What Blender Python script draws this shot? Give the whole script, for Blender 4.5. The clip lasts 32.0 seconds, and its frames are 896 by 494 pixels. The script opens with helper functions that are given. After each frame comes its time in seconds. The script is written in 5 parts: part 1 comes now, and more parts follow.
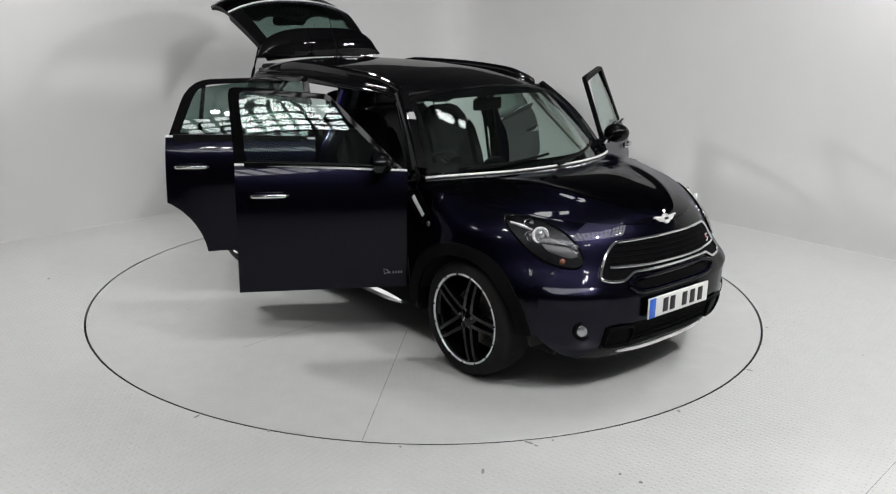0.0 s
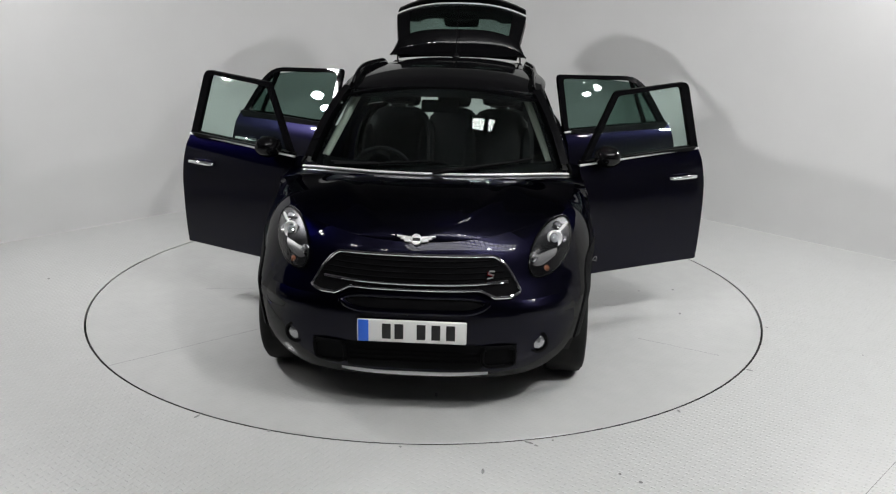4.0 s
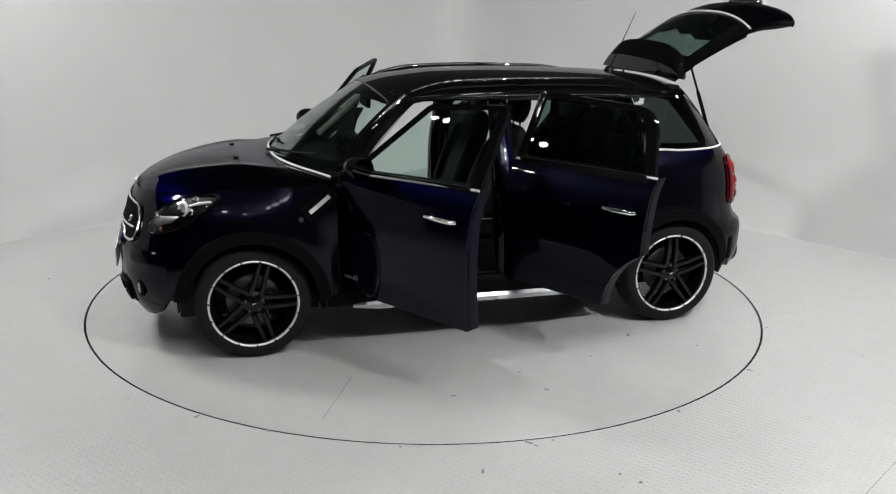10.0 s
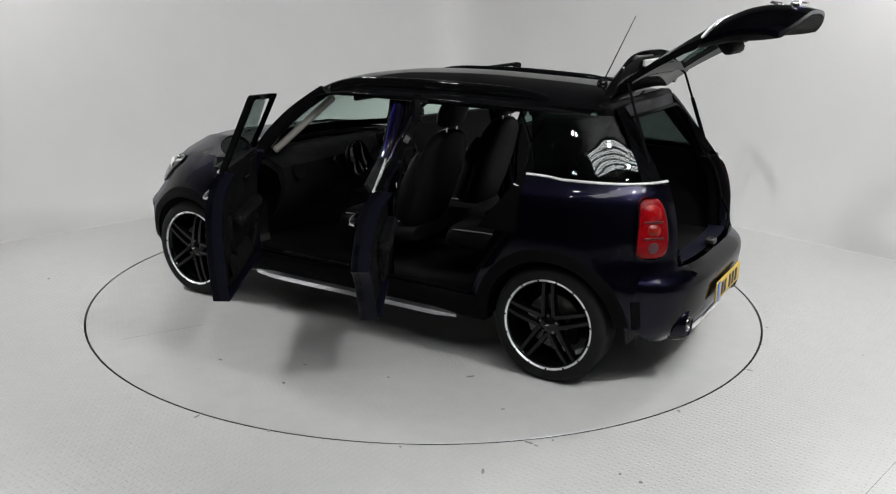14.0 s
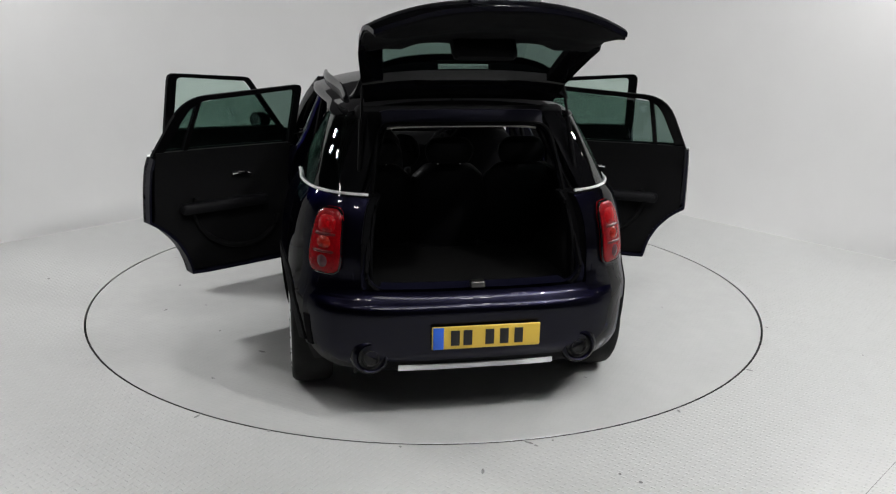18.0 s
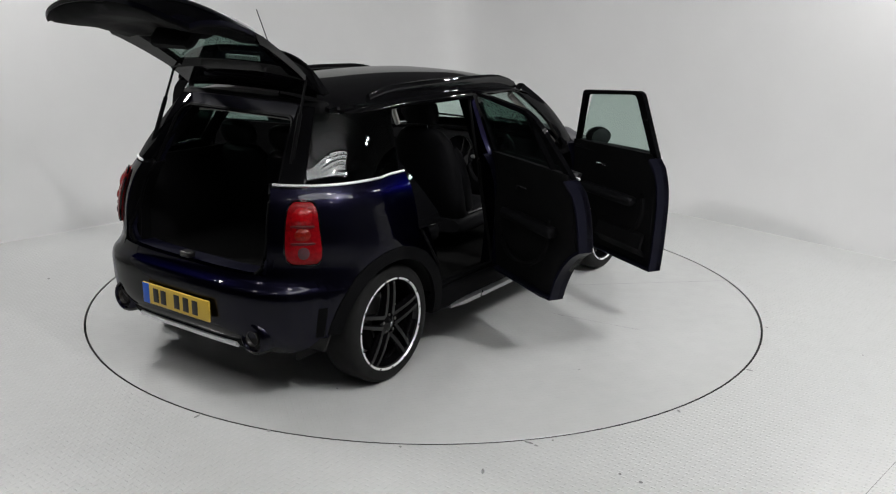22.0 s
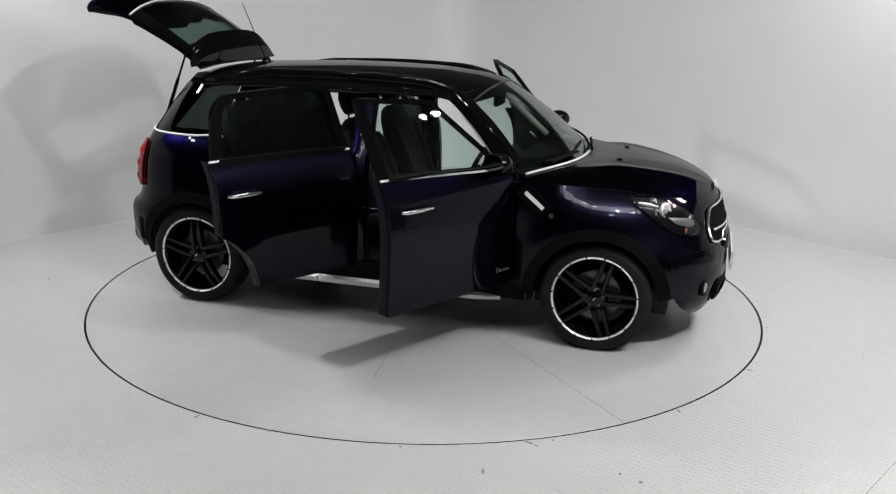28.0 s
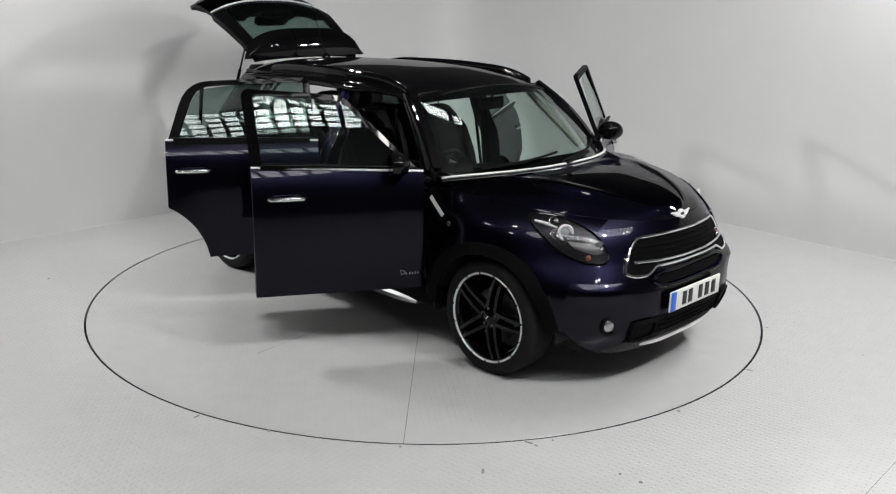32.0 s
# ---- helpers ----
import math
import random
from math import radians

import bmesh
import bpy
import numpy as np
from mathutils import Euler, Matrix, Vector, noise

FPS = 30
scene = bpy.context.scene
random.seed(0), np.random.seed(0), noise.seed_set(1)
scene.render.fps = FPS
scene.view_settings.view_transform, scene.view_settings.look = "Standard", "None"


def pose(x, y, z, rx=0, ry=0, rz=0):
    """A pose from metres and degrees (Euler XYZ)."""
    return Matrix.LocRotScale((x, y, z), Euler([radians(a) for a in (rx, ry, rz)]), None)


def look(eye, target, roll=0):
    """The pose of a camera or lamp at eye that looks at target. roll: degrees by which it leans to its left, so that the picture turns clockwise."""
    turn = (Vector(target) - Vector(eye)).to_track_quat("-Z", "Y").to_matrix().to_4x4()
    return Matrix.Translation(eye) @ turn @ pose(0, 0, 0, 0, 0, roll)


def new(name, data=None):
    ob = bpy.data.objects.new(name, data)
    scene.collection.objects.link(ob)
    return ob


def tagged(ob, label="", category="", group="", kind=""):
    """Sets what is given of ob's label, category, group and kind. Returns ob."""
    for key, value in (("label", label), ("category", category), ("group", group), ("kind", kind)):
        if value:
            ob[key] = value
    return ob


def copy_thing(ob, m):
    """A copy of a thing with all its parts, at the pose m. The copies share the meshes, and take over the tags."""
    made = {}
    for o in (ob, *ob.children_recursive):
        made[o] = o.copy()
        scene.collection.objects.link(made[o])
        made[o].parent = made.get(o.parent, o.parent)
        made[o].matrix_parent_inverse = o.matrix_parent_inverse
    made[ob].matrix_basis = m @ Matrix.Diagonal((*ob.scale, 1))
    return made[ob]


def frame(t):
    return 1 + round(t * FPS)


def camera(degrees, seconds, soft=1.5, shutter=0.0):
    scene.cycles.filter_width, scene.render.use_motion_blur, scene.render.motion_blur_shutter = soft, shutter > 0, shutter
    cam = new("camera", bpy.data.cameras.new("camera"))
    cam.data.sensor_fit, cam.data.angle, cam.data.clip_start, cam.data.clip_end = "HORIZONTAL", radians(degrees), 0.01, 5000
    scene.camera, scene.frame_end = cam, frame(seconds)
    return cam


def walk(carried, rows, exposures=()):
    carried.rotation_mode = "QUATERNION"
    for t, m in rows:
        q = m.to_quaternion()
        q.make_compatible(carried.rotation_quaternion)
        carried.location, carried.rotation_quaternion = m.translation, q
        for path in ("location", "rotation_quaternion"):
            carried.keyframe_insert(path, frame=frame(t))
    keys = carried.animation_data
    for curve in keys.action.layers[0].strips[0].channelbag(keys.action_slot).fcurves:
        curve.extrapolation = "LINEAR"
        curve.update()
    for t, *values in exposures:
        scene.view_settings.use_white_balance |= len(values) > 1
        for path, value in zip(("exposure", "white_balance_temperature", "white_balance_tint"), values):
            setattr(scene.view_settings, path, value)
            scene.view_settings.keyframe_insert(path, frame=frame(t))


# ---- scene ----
# camera: stands still on a tripod; the car turns before it
cam = camera(53.53, 32.0, soft=1.2)
EYE = (0.0, -5.925, 2.0066)
HOLD = Matrix.Translation(EYE) @ pose(0, 0, 0, 0, 0, -1.377) @ pose(0, 0, 0, 90 - 16.0, 0, 0) @ pose(0, 0, 0, 0, 0, 1.177)
walk(cam, [(0.0, HOLD), (32.0, HOLD)])

# ---- world and lights ----
world = bpy.data.worlds.new("world")
scene.world = world
world.use_nodes = True
world.node_tree.nodes["Background"].inputs[0].default_value = (0.75, 0.8, 0.9, 1)
world.node_tree.nodes["Background"].inputs[1].default_value = 0.05


def flood(eye, target, watts, size, spread, colour=(1, 0.995, 0.99)):
    lamp = bpy.data.lights.new("flood_light", "AREA")
    lamp.shape, lamp.size, lamp.energy, lamp.color = "DISK", size, watts, colour
    lamp.spread = radians(spread)
    ob = new("flood_light", lamp)
    ob.matrix_world = look(eye, target)
    return ob


# a pair of lamps over each wall, and an added stronger fill lamp high right
for d in (-0.19, 0.19):
    flood((-3.60 - 0.703 * d, 0.20 - 0.711 * d, 2.95), (0.4, -0.2, 0.8), 31, 0.15, 150)
    flood((3.75 + 0.670 * d, 0.50 - 0.742 * d, 2.98), (-0.5, -0.5, 0.5), 24, 0.15, 165)
flood((3.4, -4.2, 5.5), (2.0, -0.8, 0.0), 58, 0.12, 120)
scene.view_settings.exposure = 0.26
GRID_GLOW = 11.5


# ---- materials ----
def material(name, colour, rough=0.5, metal=0.0, coat=0.0, grain=0.0, grain_scale=40.0, bump=0.0, bump_scale=120.0, spec=0.5):
    m = bpy.data.materials.new(name)
    m.use_nodes = True
    nt = m.node_tree
    b = nt.nodes["Principled BSDF"]
    b.inputs["Base Color"].default_value = (*colour, 1)
    b.inputs["Roughness"].default_value = rough
    b.inputs["Metallic"].default_value = metal
    b.inputs["Coat Weight"].default_value = coat
    b.inputs["Coat Roughness"].default_value = 0.03
    b.inputs["Specular IOR Level"].default_value = spec
    co = nt.nodes.new("ShaderNodeTexCoord")
    if grain:
        n1, n2 = nt.nodes.new("ShaderNodeTexNoise"), nt.nodes.new("ShaderNodeTexNoise")
        n1.inputs["Scale"].default_value, n2.inputs["Scale"].default_value = grain_scale, grain_scale * 0.12
        n1.inputs["Detail"].default_value, n2.inputs["Detail"].default_value = 4, 3
        add = nt.nodes.new("ShaderNodeMath")
        add.operation = "ADD"
        mix = nt.nodes.new("ShaderNodeMapRange")
        for n in (n1, n2):
            nt.links.new(co.outputs["Object"], n.inputs["Vector"])
        nt.links.new(n1.outputs["Fac"], add.inputs[0])
        nt.links.new(n2.outputs["Fac"], add.inputs[1])
        nt.links.new(add.outputs[0], mix.inputs["Value"])
        mix.inputs["From Min"].default_value, mix.inputs["From Max"].default_value = 0.6, 1.4
        mix.inputs["To Min"].default_value, mix.inputs["To Max"].default_value = 1 - grain, 1 + grain
        hue = nt.nodes.new("ShaderNodeVectorMath")
        hue.operation = "SCALE"
        hue.inputs[0].default_value = colour
        nt.links.new(mix.outputs[0], hue.inputs["Scale"])
        nt.links.new(hue.outputs[0], b.inputs["Base Color"])
        rr = nt.nodes.new("ShaderNodeMapRange")
        nt.links.new(n2.outputs["Fac"], rr.inputs["Value"])
        rr.inputs["From Min"].default_value, rr.inputs["From Max"].default_value = 0.3, 0.7
        rr.inputs["To Min"].default_value, rr.inputs["To Max"].default_value = rough * 0.85, min(1, rough * 1.15)
        nt.links.new(rr.outputs[0], b.inputs["Roughness"])
    if bump:
        nb, bn = nt.nodes.new("ShaderNodeTexNoise"), nt.nodes.new("ShaderNodeBump")
        nb.inputs["Scale"].default_value = bump_scale
        nt.links.new(co.outputs["Object"], nb.inputs["Vector"])
        nt.links.new(nb.outputs["Fac"], bn.inputs["Height"])
        bn.inputs["Strength"].default_value, bn.inputs["Distance"].default_value = bump, 0.002
        nt.links.new(bn.outputs[0], b.inputs["Normal"])
    return m


def glass_material(name, colour, through_part, rough=0.0):
    """Thin glass: part clear, part mirror-like by Fresnel."""
    m = bpy.data.materials.new(name)
    m.use_nodes = True
    nt = m.node_tree
    out = nt.nodes["Material Output"]
    nt.nodes.remove(nt.nodes["Principled BSDF"])
    clear, gloss, mix, lw = (nt.nodes.new(k) for k in ("ShaderNodeBsdfTransparent", "ShaderNodeBsdfGlossy", "ShaderNodeMixShader", "ShaderNodeLayerWeight"))
    clear.inputs[0].default_value = (*[c * through_part for c in colour], 1)
    gloss.inputs["Roughness"].default_value = rough
    lw.inputs["Blend"].default_value = 0.5
    pw, rr = nt.nodes.new("ShaderNodeMath"), nt.nodes.new("ShaderNodeMapRange")
    pw.operation, pw.inputs[1].default_value = "POWER", 4.0
    rr.inputs["To Min"].default_value, rr.inputs["To Max"].default_value = 0.04, 0.8
    nt.links.new(lw.outputs["Facing"], pw.inputs[0])
    nt.links.new(pw.outputs[0], rr.inputs["Value"])
    nt.links.new(rr.outputs[0], mix.inputs[0])
    nt.links.new(clear.outputs[0], mix.inputs[1])
    nt.links.new(gloss.outputs[0], mix.inputs[2])
    nt.links.new(mix.outputs[0], out.inputs[0])
    return m


def glow_material(name, colour, strength):
    m = bpy.data.materials.new(name)
    m.use_nodes = True
    b = m.node_tree.nodes["Principled BSDF"]
    b.inputs["Base Color"].default_value = (*colour, 1)
    b.inputs["Emission Color"].default_value = (*colour, 1)
    b.inputs["Emission Strength"].default_value = strength
    return m


def tread_material(name, colour, relief, rough):
    """Painted tread plate: rows of small raised lozenges, turned by a right angle from one to the next."""
    m = material(name, colour, rough=rough, grain=0.045, grain_scale=9.0)
    nt = m.node_tree
    b = nt.nodes["Principled BSDF"]

    def node(kind, op, a=None, c=None, d=None):
        n = nt.nodes.new(kind)
        n.operation = op
        for i, v in enumerate((a, c, d)):
            if v is None:
                continue
            if isinstance(v, (int, float, tuple)):
                n.inputs[i].default_value = v
            else:
                nt.links.new(v, n.inputs[i])
        return n.outputs[0]

    def mt(op, *a):
        return node("ShaderNodeMath", op, *a)
    co = nt.nodes.new("ShaderNodeTexCoord")
    mp = nt.nodes.new("ShaderNodeMapping")
    mp.inputs["Rotation"].default_value = (0, 0, radians(38))
    mp.inputs["Scale"].default_value = (1 / 0.034, 1 / 0.034, 1)
    nt.links.new(co.outputs["Object"], mp.inputs[0])
    sp = nt.nodes.new("ShaderNodeSeparateXYZ")
    nt.links.new(mp.outputs[0], sp.inputs[0])
    u, v = sp.outputs[0], sp.outputs[1]
    par = mt("MODULO", mt("ABSOLUTE", mt("ADD", mt("FLOOR", u), mt("FLOOR", v))), 2.0)
    fu, fv = mt("SUBTRACT", mt("FRACT", u), 0.5), mt("SUBTRACT", mt("FRACT", v), 0.5)
    lo = mt("ADD", 2.0, mt("MULTIPLY", par, 4.0))
    hi = mt("SUBTRACT", 6.0, mt("MULTIPLY", par, 4.0))
    r = mt("ADD", mt("POWER", mt("MULTIPLY", mt("ABSOLUTE", fu), lo), 2.0), mt("POWER", mt("MULTIPLY", mt("ABSOLUTE", fv), hi), 2.0))
    h = mt("MAXIMUM", mt("SUBTRACT", 1.0, r), 0.0)
    bn = nt.nodes.new("ShaderNodeBump")
    nt.links.new(h, bn.inputs["Height"])
    bn.inputs["Strength"].default_value, bn.inputs["Distance"].default_value = relief, 0.0020
    nt.links.new(bn.outputs[0], b.inputs["Normal"])
    return m


def paint_material(name, colour, flake):
    """Dark metallic car paint under a clear coat."""
    m = material(name, colour, rough=0.33, metal=1.0, coat=0.65)
    nt = m.node_tree
    b = nt.nodes["Principled BSDF"]
    b.inputs["Coat IOR"].default_value = 1.38
    b.inputs["Specular Tint"].default_value = (0.16, 0.16, 0.30, 1)
    co, vo, hs = nt.nodes.new("ShaderNodeTexCoord"), nt.nodes.new("ShaderNodeTexNoise"), nt.nodes.new("ShaderNodeMapRange")
    vo.inputs["Scale"].default_value = 900
    nt.links.new(co.outputs["Object"], vo.inputs["Vector"])
    nt.links.new(vo.outputs["Fac"], hs.inputs["Value"])
    hs.inputs["To Min"].default_value, hs.inputs["To Max"].default_value = 1 - flake, 1 + flake
    sc = nt.nodes.new("ShaderNodeVectorMath")
    sc.operation = "SCALE"
    sc.inputs[0].default_value = colour
    nt.links.new(hs.outputs[0], sc.inputs["Scale"])
    nt.links.new(sc.outputs[0], b.inputs["Base Color"])
    return m


WALL = material("white_wall_paint", (0.70, 0.70, 0.698), 0.7, grain=0.025, grain_scale=3.0, bump=0.15, bump_scale=60)
# tones of the unseen hall, set by what the car's paint mirrors
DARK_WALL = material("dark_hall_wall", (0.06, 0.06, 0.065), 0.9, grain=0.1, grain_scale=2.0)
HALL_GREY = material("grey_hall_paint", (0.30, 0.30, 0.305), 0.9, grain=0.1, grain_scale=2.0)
TREAD = tread_material("grey_painted_tread_plate", (0.49, 0.496, 0.49), 1.0, 0.33)
DECK = tread_material("worn_grey_deck_plate", (0.48, 0.486, 0.478), 0.24, 0.17)
JOINT = material("worn_joint", (0.20, 0.20, 0.20), 0.8, grain=0.6, grain_scale=25)
GAP = material("dark_gap", (0.015, 0.015, 0.015), 0.9)
PAINT = paint_material("midnight_blue_metallic", (0.0050, 0.0047, 0.0120), 0.5)
GLOSS = material("gloss_black", (0.003, 0.003, 0.0035), 0.3, coat=0.6, spec=0.0)
SATIN = material("satin_black", (0.005, 0.005, 0.006), 0.42, spec=0.15, grain=0.1, grain_scale=50)
SHUT = material("navy_shut_face", (0.004, 0.004, 0.011), 0.45, spec=0.12, grain=0.1, grain_scale=40)
FRAME = material("black_window_frame", (0.003, 0.003, 0.0035), 0.3, coat=0.18, spec=0.0)
MATT = material("matt_black_frame", (0.0045, 0.0045, 0.005), 0.7, spec=0.02, grain=0.1, grain_scale=60)
PLASTIC = material("black_plastic", (0.0035, 0.0035, 0.004), 0.6, spec=0.04, grain=0.15, grain_scale=60, bump=0.2, bump_scale=700)
TRIM = material("interior_trim", (0.0075, 0.0075, 0.008), 0.65, spec=0.04, grain=0.15, grain_scale=50, bump=0.3, bump_scale=500)
LEATHER = material("black_leather", (0.0075, 0.0075, 0.0085), 0.5, spec=0.06, grain=0.2, grain_scale=30, bump=0.4, bump_scale=260)
PIPING = material("pale_piping", (0.24, 0.24, 0.24), 0.5)
CARPET = material("black_carpet", (0.0075, 0.0075, 0.0075), 0.95, spec=0.02, grain=0.3, grain_scale=200)
HEADLINER = material("pale_headliner", (0.42, 0.41, 0.38), 0.9, grain=0.06, grain_scale=80)
CHROME = material("chrome", (0.78, 0.78, 0.80), 0.08, metal=1.0)
MIRROR = material("mirror_silver", (0.13, 0.133, 0.14), 0.02, metal=1.0)
ALUMINIUM = material("brushed_aluminium", (0.55, 0.55, 0.56), 0.32, metal=1.0, grain=0.08, grain_scale=60)
MACHINED = material("machined_silver", (0.86, 0.86, 0.87), 0.35, metal=0.35)
DISC = material("brake_disc_steel", (0.12, 0.118, 0.115), 0.4, metal=1.0, grain=0.1, grain_scale=50)
RUBBER = material("tyre_rubber", (0.009, 0.009, 0.009), 0.75, spec=0.2, grain=0.15, grain_scale=80, bump=0.2, bump_scale=300)
GLASS = glass_material("window_glass", (0.90, 1.0, 0.96), 0.90)
TINT = glass_material("dark_tinted_glass", (0.78, 0.96, 0.90), 0.52)
TINT_DARK = glass_material("privacy_glass", (0.78, 0.92, 0.88), 0.28)
CLEAR = glass_material("clear_lamp_glass", (1, 1, 1), 0.93)
RED_LAMP = material("red_lamp_plastic", (0.17, 0.001, 0.003), 0.22, coat=0.0, spec=0.18, grain=0.5, grain_scale=60.0, bump=0.6, bump_scale=130)
RED_DEEP = material("smoked_reversing_lens", (0.07, 0.03, 0.035), 0.25, spec=0.3)
RED_BAR = material("dark_red_divider", (0.06, 0.002, 0.003), 0.3, spec=0.3)
RED_MID = material("orange_red_reflector", (0.22, 0.009, 0.004), 0.2, coat=0.0, spec=0.3, grain=0.4, grain_scale=70.0, bump=0.8, bump_scale=110)
RED_HOT = material("bright_red_reflector", (0.26, 0.002, 0.004), 0.15, coat=0.0, spec=0.3, grain=0.4, grain_scale=70.0, bump=0.8, bump_scale=110)
WHITE_PLATE = material("white_number_plate", (0.78, 0.78, 0.76), 0.35)
YELLOW_PLATE = material("yellow_number_plate", (0.68, 0.46, 0.06), 0.4)
BLUE_BAND = material("blue_plate_band", (0.02, 0.12, 0.62), 0.35)
INK = material("plate_ink", (0.01, 0.01, 0.01), 0.5)
PALE = material("pale_grey_plastic", (0.6, 0.6, 0.6), 0.4)
FOG_GLASS = material("fog_lamp_reflector", (0.42, 0.42, 0.44), 0.16, metal=0.8, bump=0.9, bump_scale=110)
SPOT_GLOW = glow_material("spot_lamp_glow", (1.0, 0.98, 0.95), 110.0)
GLOW = glow_material("ceiling_light_panel", (1.0, 1.0, 1.0), GRID_GLOW)


# ---- mesh helpers ----
class Shape:
    """Collects vertices and faces for one mesh."""

    def __init__(self):
        self.v, self.f = [], []

    def grid(self, rows, closed_u=False, closed_v=False, flip=False):
        rows = [list(r) for r in rows]
        o, n, m = len(self.v), len(rows), len(rows[0])
        for r in rows:
            self.v += [tuple(float(c) for c in p) for p in r]
        for i in range(n if closed_u else n - 1):
            for j in range(m if closed_v else m - 1):
                a, b, c, d = (o + (i % n) * m + j % m, o + ((i + 1) % n) * m + j % m, o + ((i + 1) % n) * m + (j + 1) % m, o + (i % n) * m + (j + 1) % m)
                self.f.append((a, d, c, b) if flip else (a, b, c, d))
        return self

    def shell(self, outer, inner):
        """Two grids of one size, joined round the rim into a solid sheet."""
        outer, inner = [list(r) for r in outer], [list(r) for r in inner]
        n, m = len(outer), len(outer[0])
        self.grid(outer)
        o1 = len(self.v) - n * m
        self.grid(inner, flip=True)
        o2 = len(self.v) - n * m
        rim = [(i, 0) for i in range(n)] + [(n - 1, j) for j in range(1, m)] + [(i, m - 1) for i in range(n - 2, -1, -1)] + [(0, j) for j in range(m - 2, 0, -1)]
        for k in range(len(rim)):
            (i, j), (p, q) = rim[k], rim[(k + 1) % len(rim)]
            self.f.append((o1 + i * m + j, o2 + i * m + j, o2 + p * m + q, o1 + p * m + q))
        return self

    def loft(self, rings, cap=True):
        o, n = len(self.v), len(rings[0])
        self.grid(rings, closed_v=True)
        if cap:
            self.f.append(tuple(range(o + n - 1, o - 1, -1))[::-1])
            self.f.append(tuple(range(o + (len(rings) - 1) * n, o + len(rings) * n)))
        return self

    def tube(self, path, r, n=8, cap=True):
        path = [Vector(p) for p in path]
        rr = r if isinstance(r, (list, tuple)) else [r] * len(path)
        rings = []
        for i, p in enumerate(path):
            d = (path[min(i + 1, len(path) - 1)] - path[max(i - 1, 0)]).normalized()
            a = d.cross(Vector((0, 0, 1)) if abs(d.z) < 0.9 else Vector((1, 0, 0))).normalized()
            b = d.cross(a)
            rings.append([p + (a * math.cos(2 * math.pi * k / n) + b * math.sin(2 * math.pi * k / n)) * rr[i] for k in range(n)])
        return self.loft(rings, cap)

    def block(self, c, s, r=0.01, m=None, n=2):
        """A box with rounded upright edges and softened ends."""
        x, y, z = (k / 2 for k in s)
        r = min(r, x * 0.99, y * 0.99, z * 0.99)
        rings = []
        for dz, q in [(-z, r * 0.6), (-z + r * 0.4, r * 0.15), (-z + r, 0), (z - r, 0), (z - r * 0.4, r * 0.15), (z, r * 0.6)]:
            ring = []
            for sx, sy, a0 in ((1, 1, 0), (-1, 1, 90), (-1, -1, 180), (1, -1, 270)):
                for k in range(n + 1):
                    a = radians(a0 + 90 * k / n)
                    ring.append(((x - r) * sx + (r - q) * math.cos(a), (y - r) * sy + (r - q) * math.sin(a), dz))
            rings.append(ring)
        mm = Matrix.Translation(c) @ (m or Matrix())
        return self.loft([[mm @ Vector(p) for p in ring] for ring in rings])

    def lathe(self, prof, axis_m, n=40, closed=False):
        """Profile of (radius, along) turned round the local z axis of axis_m."""
        rings = [[axis_m @ Vector((r * math.cos(2 * math.pi * k / n), r * math.sin(2 * math.pi * k / n), h)) for k in range(n)] for r, h in prof]
        return self.grid(rings, closed_u=closed, closed_v=True)

    def ob(self, name, mat, parent=None, label="", mirror=1, smooth=40, mats=None):
        v = [(a, b * mirror, c) for a, b, c in self.v]
        f = [t[::-1] for t in self.f] if mirror < 0 else self.f
        me = bpy.data.meshes.new(name)
        me.from_pydata([tuple(p) for p in v], [], f)
        bm = bmesh.new()
        bm.from_mesh(me)
        bmesh.ops.recalc_face_normals(bm, faces=bm.faces[:])
        bm.to_mesh(me)
        bm.free()
        me.materials.append(mat)
        if smooth:
            me.polygons.foreach_set("use_smooth", [True] * len(me.polygons))
            me.set_sharp_from_angle(angle=radians(smooth))
        ob = new(name, me)
        ob.parent = parent
        if label:
            ob["label"] = label
        return ob


def curve(xs, ys):
    """A smooth monotone curve through points, as a function."""
    xs, ys = np.array(xs, float), np.array(ys, float)
    h, d = np.diff(xs), np.diff(ys) / np.diff(xs)
    m = np.zeros(len(xs))
    m[0], m[-1] = d[0], d[-1]
    for i in range(1, len(xs) - 1):
        if d[i - 1] * d[i] > 0:
            w1, w2 = 2 * h[i] + h[i - 1], h[i] + 2 * h[i - 1]
            m[i] = (w1 + w2) / (w1 / d[i - 1] + w2 / d[i])

    def at(x):
        x = min(max(x, xs[0]), xs[-1])
        i = min(int(np.searchsorted(xs, x, side="right")) - 1, len(xs) - 2)
        t = (x - xs[i]) / h[i]
        return float((2 * t**3 - 3 * t**2 + 1) * ys[i] + (t**3 - 2 * t**2 + t) * h[i] * m[i] + (-2 * t**3 + 3 * t**2) * ys[i + 1] + (t**3 - t**2) * h[i] * m[i + 1])
    return at


def steps(a, b, n):
    return [a + (b - a) * k / n for k in range(n + 1)]


# ---- the studio ----
CORNER = (0.26, 4.73)
R_HOLE, R_DISC = 2.242, 2.229


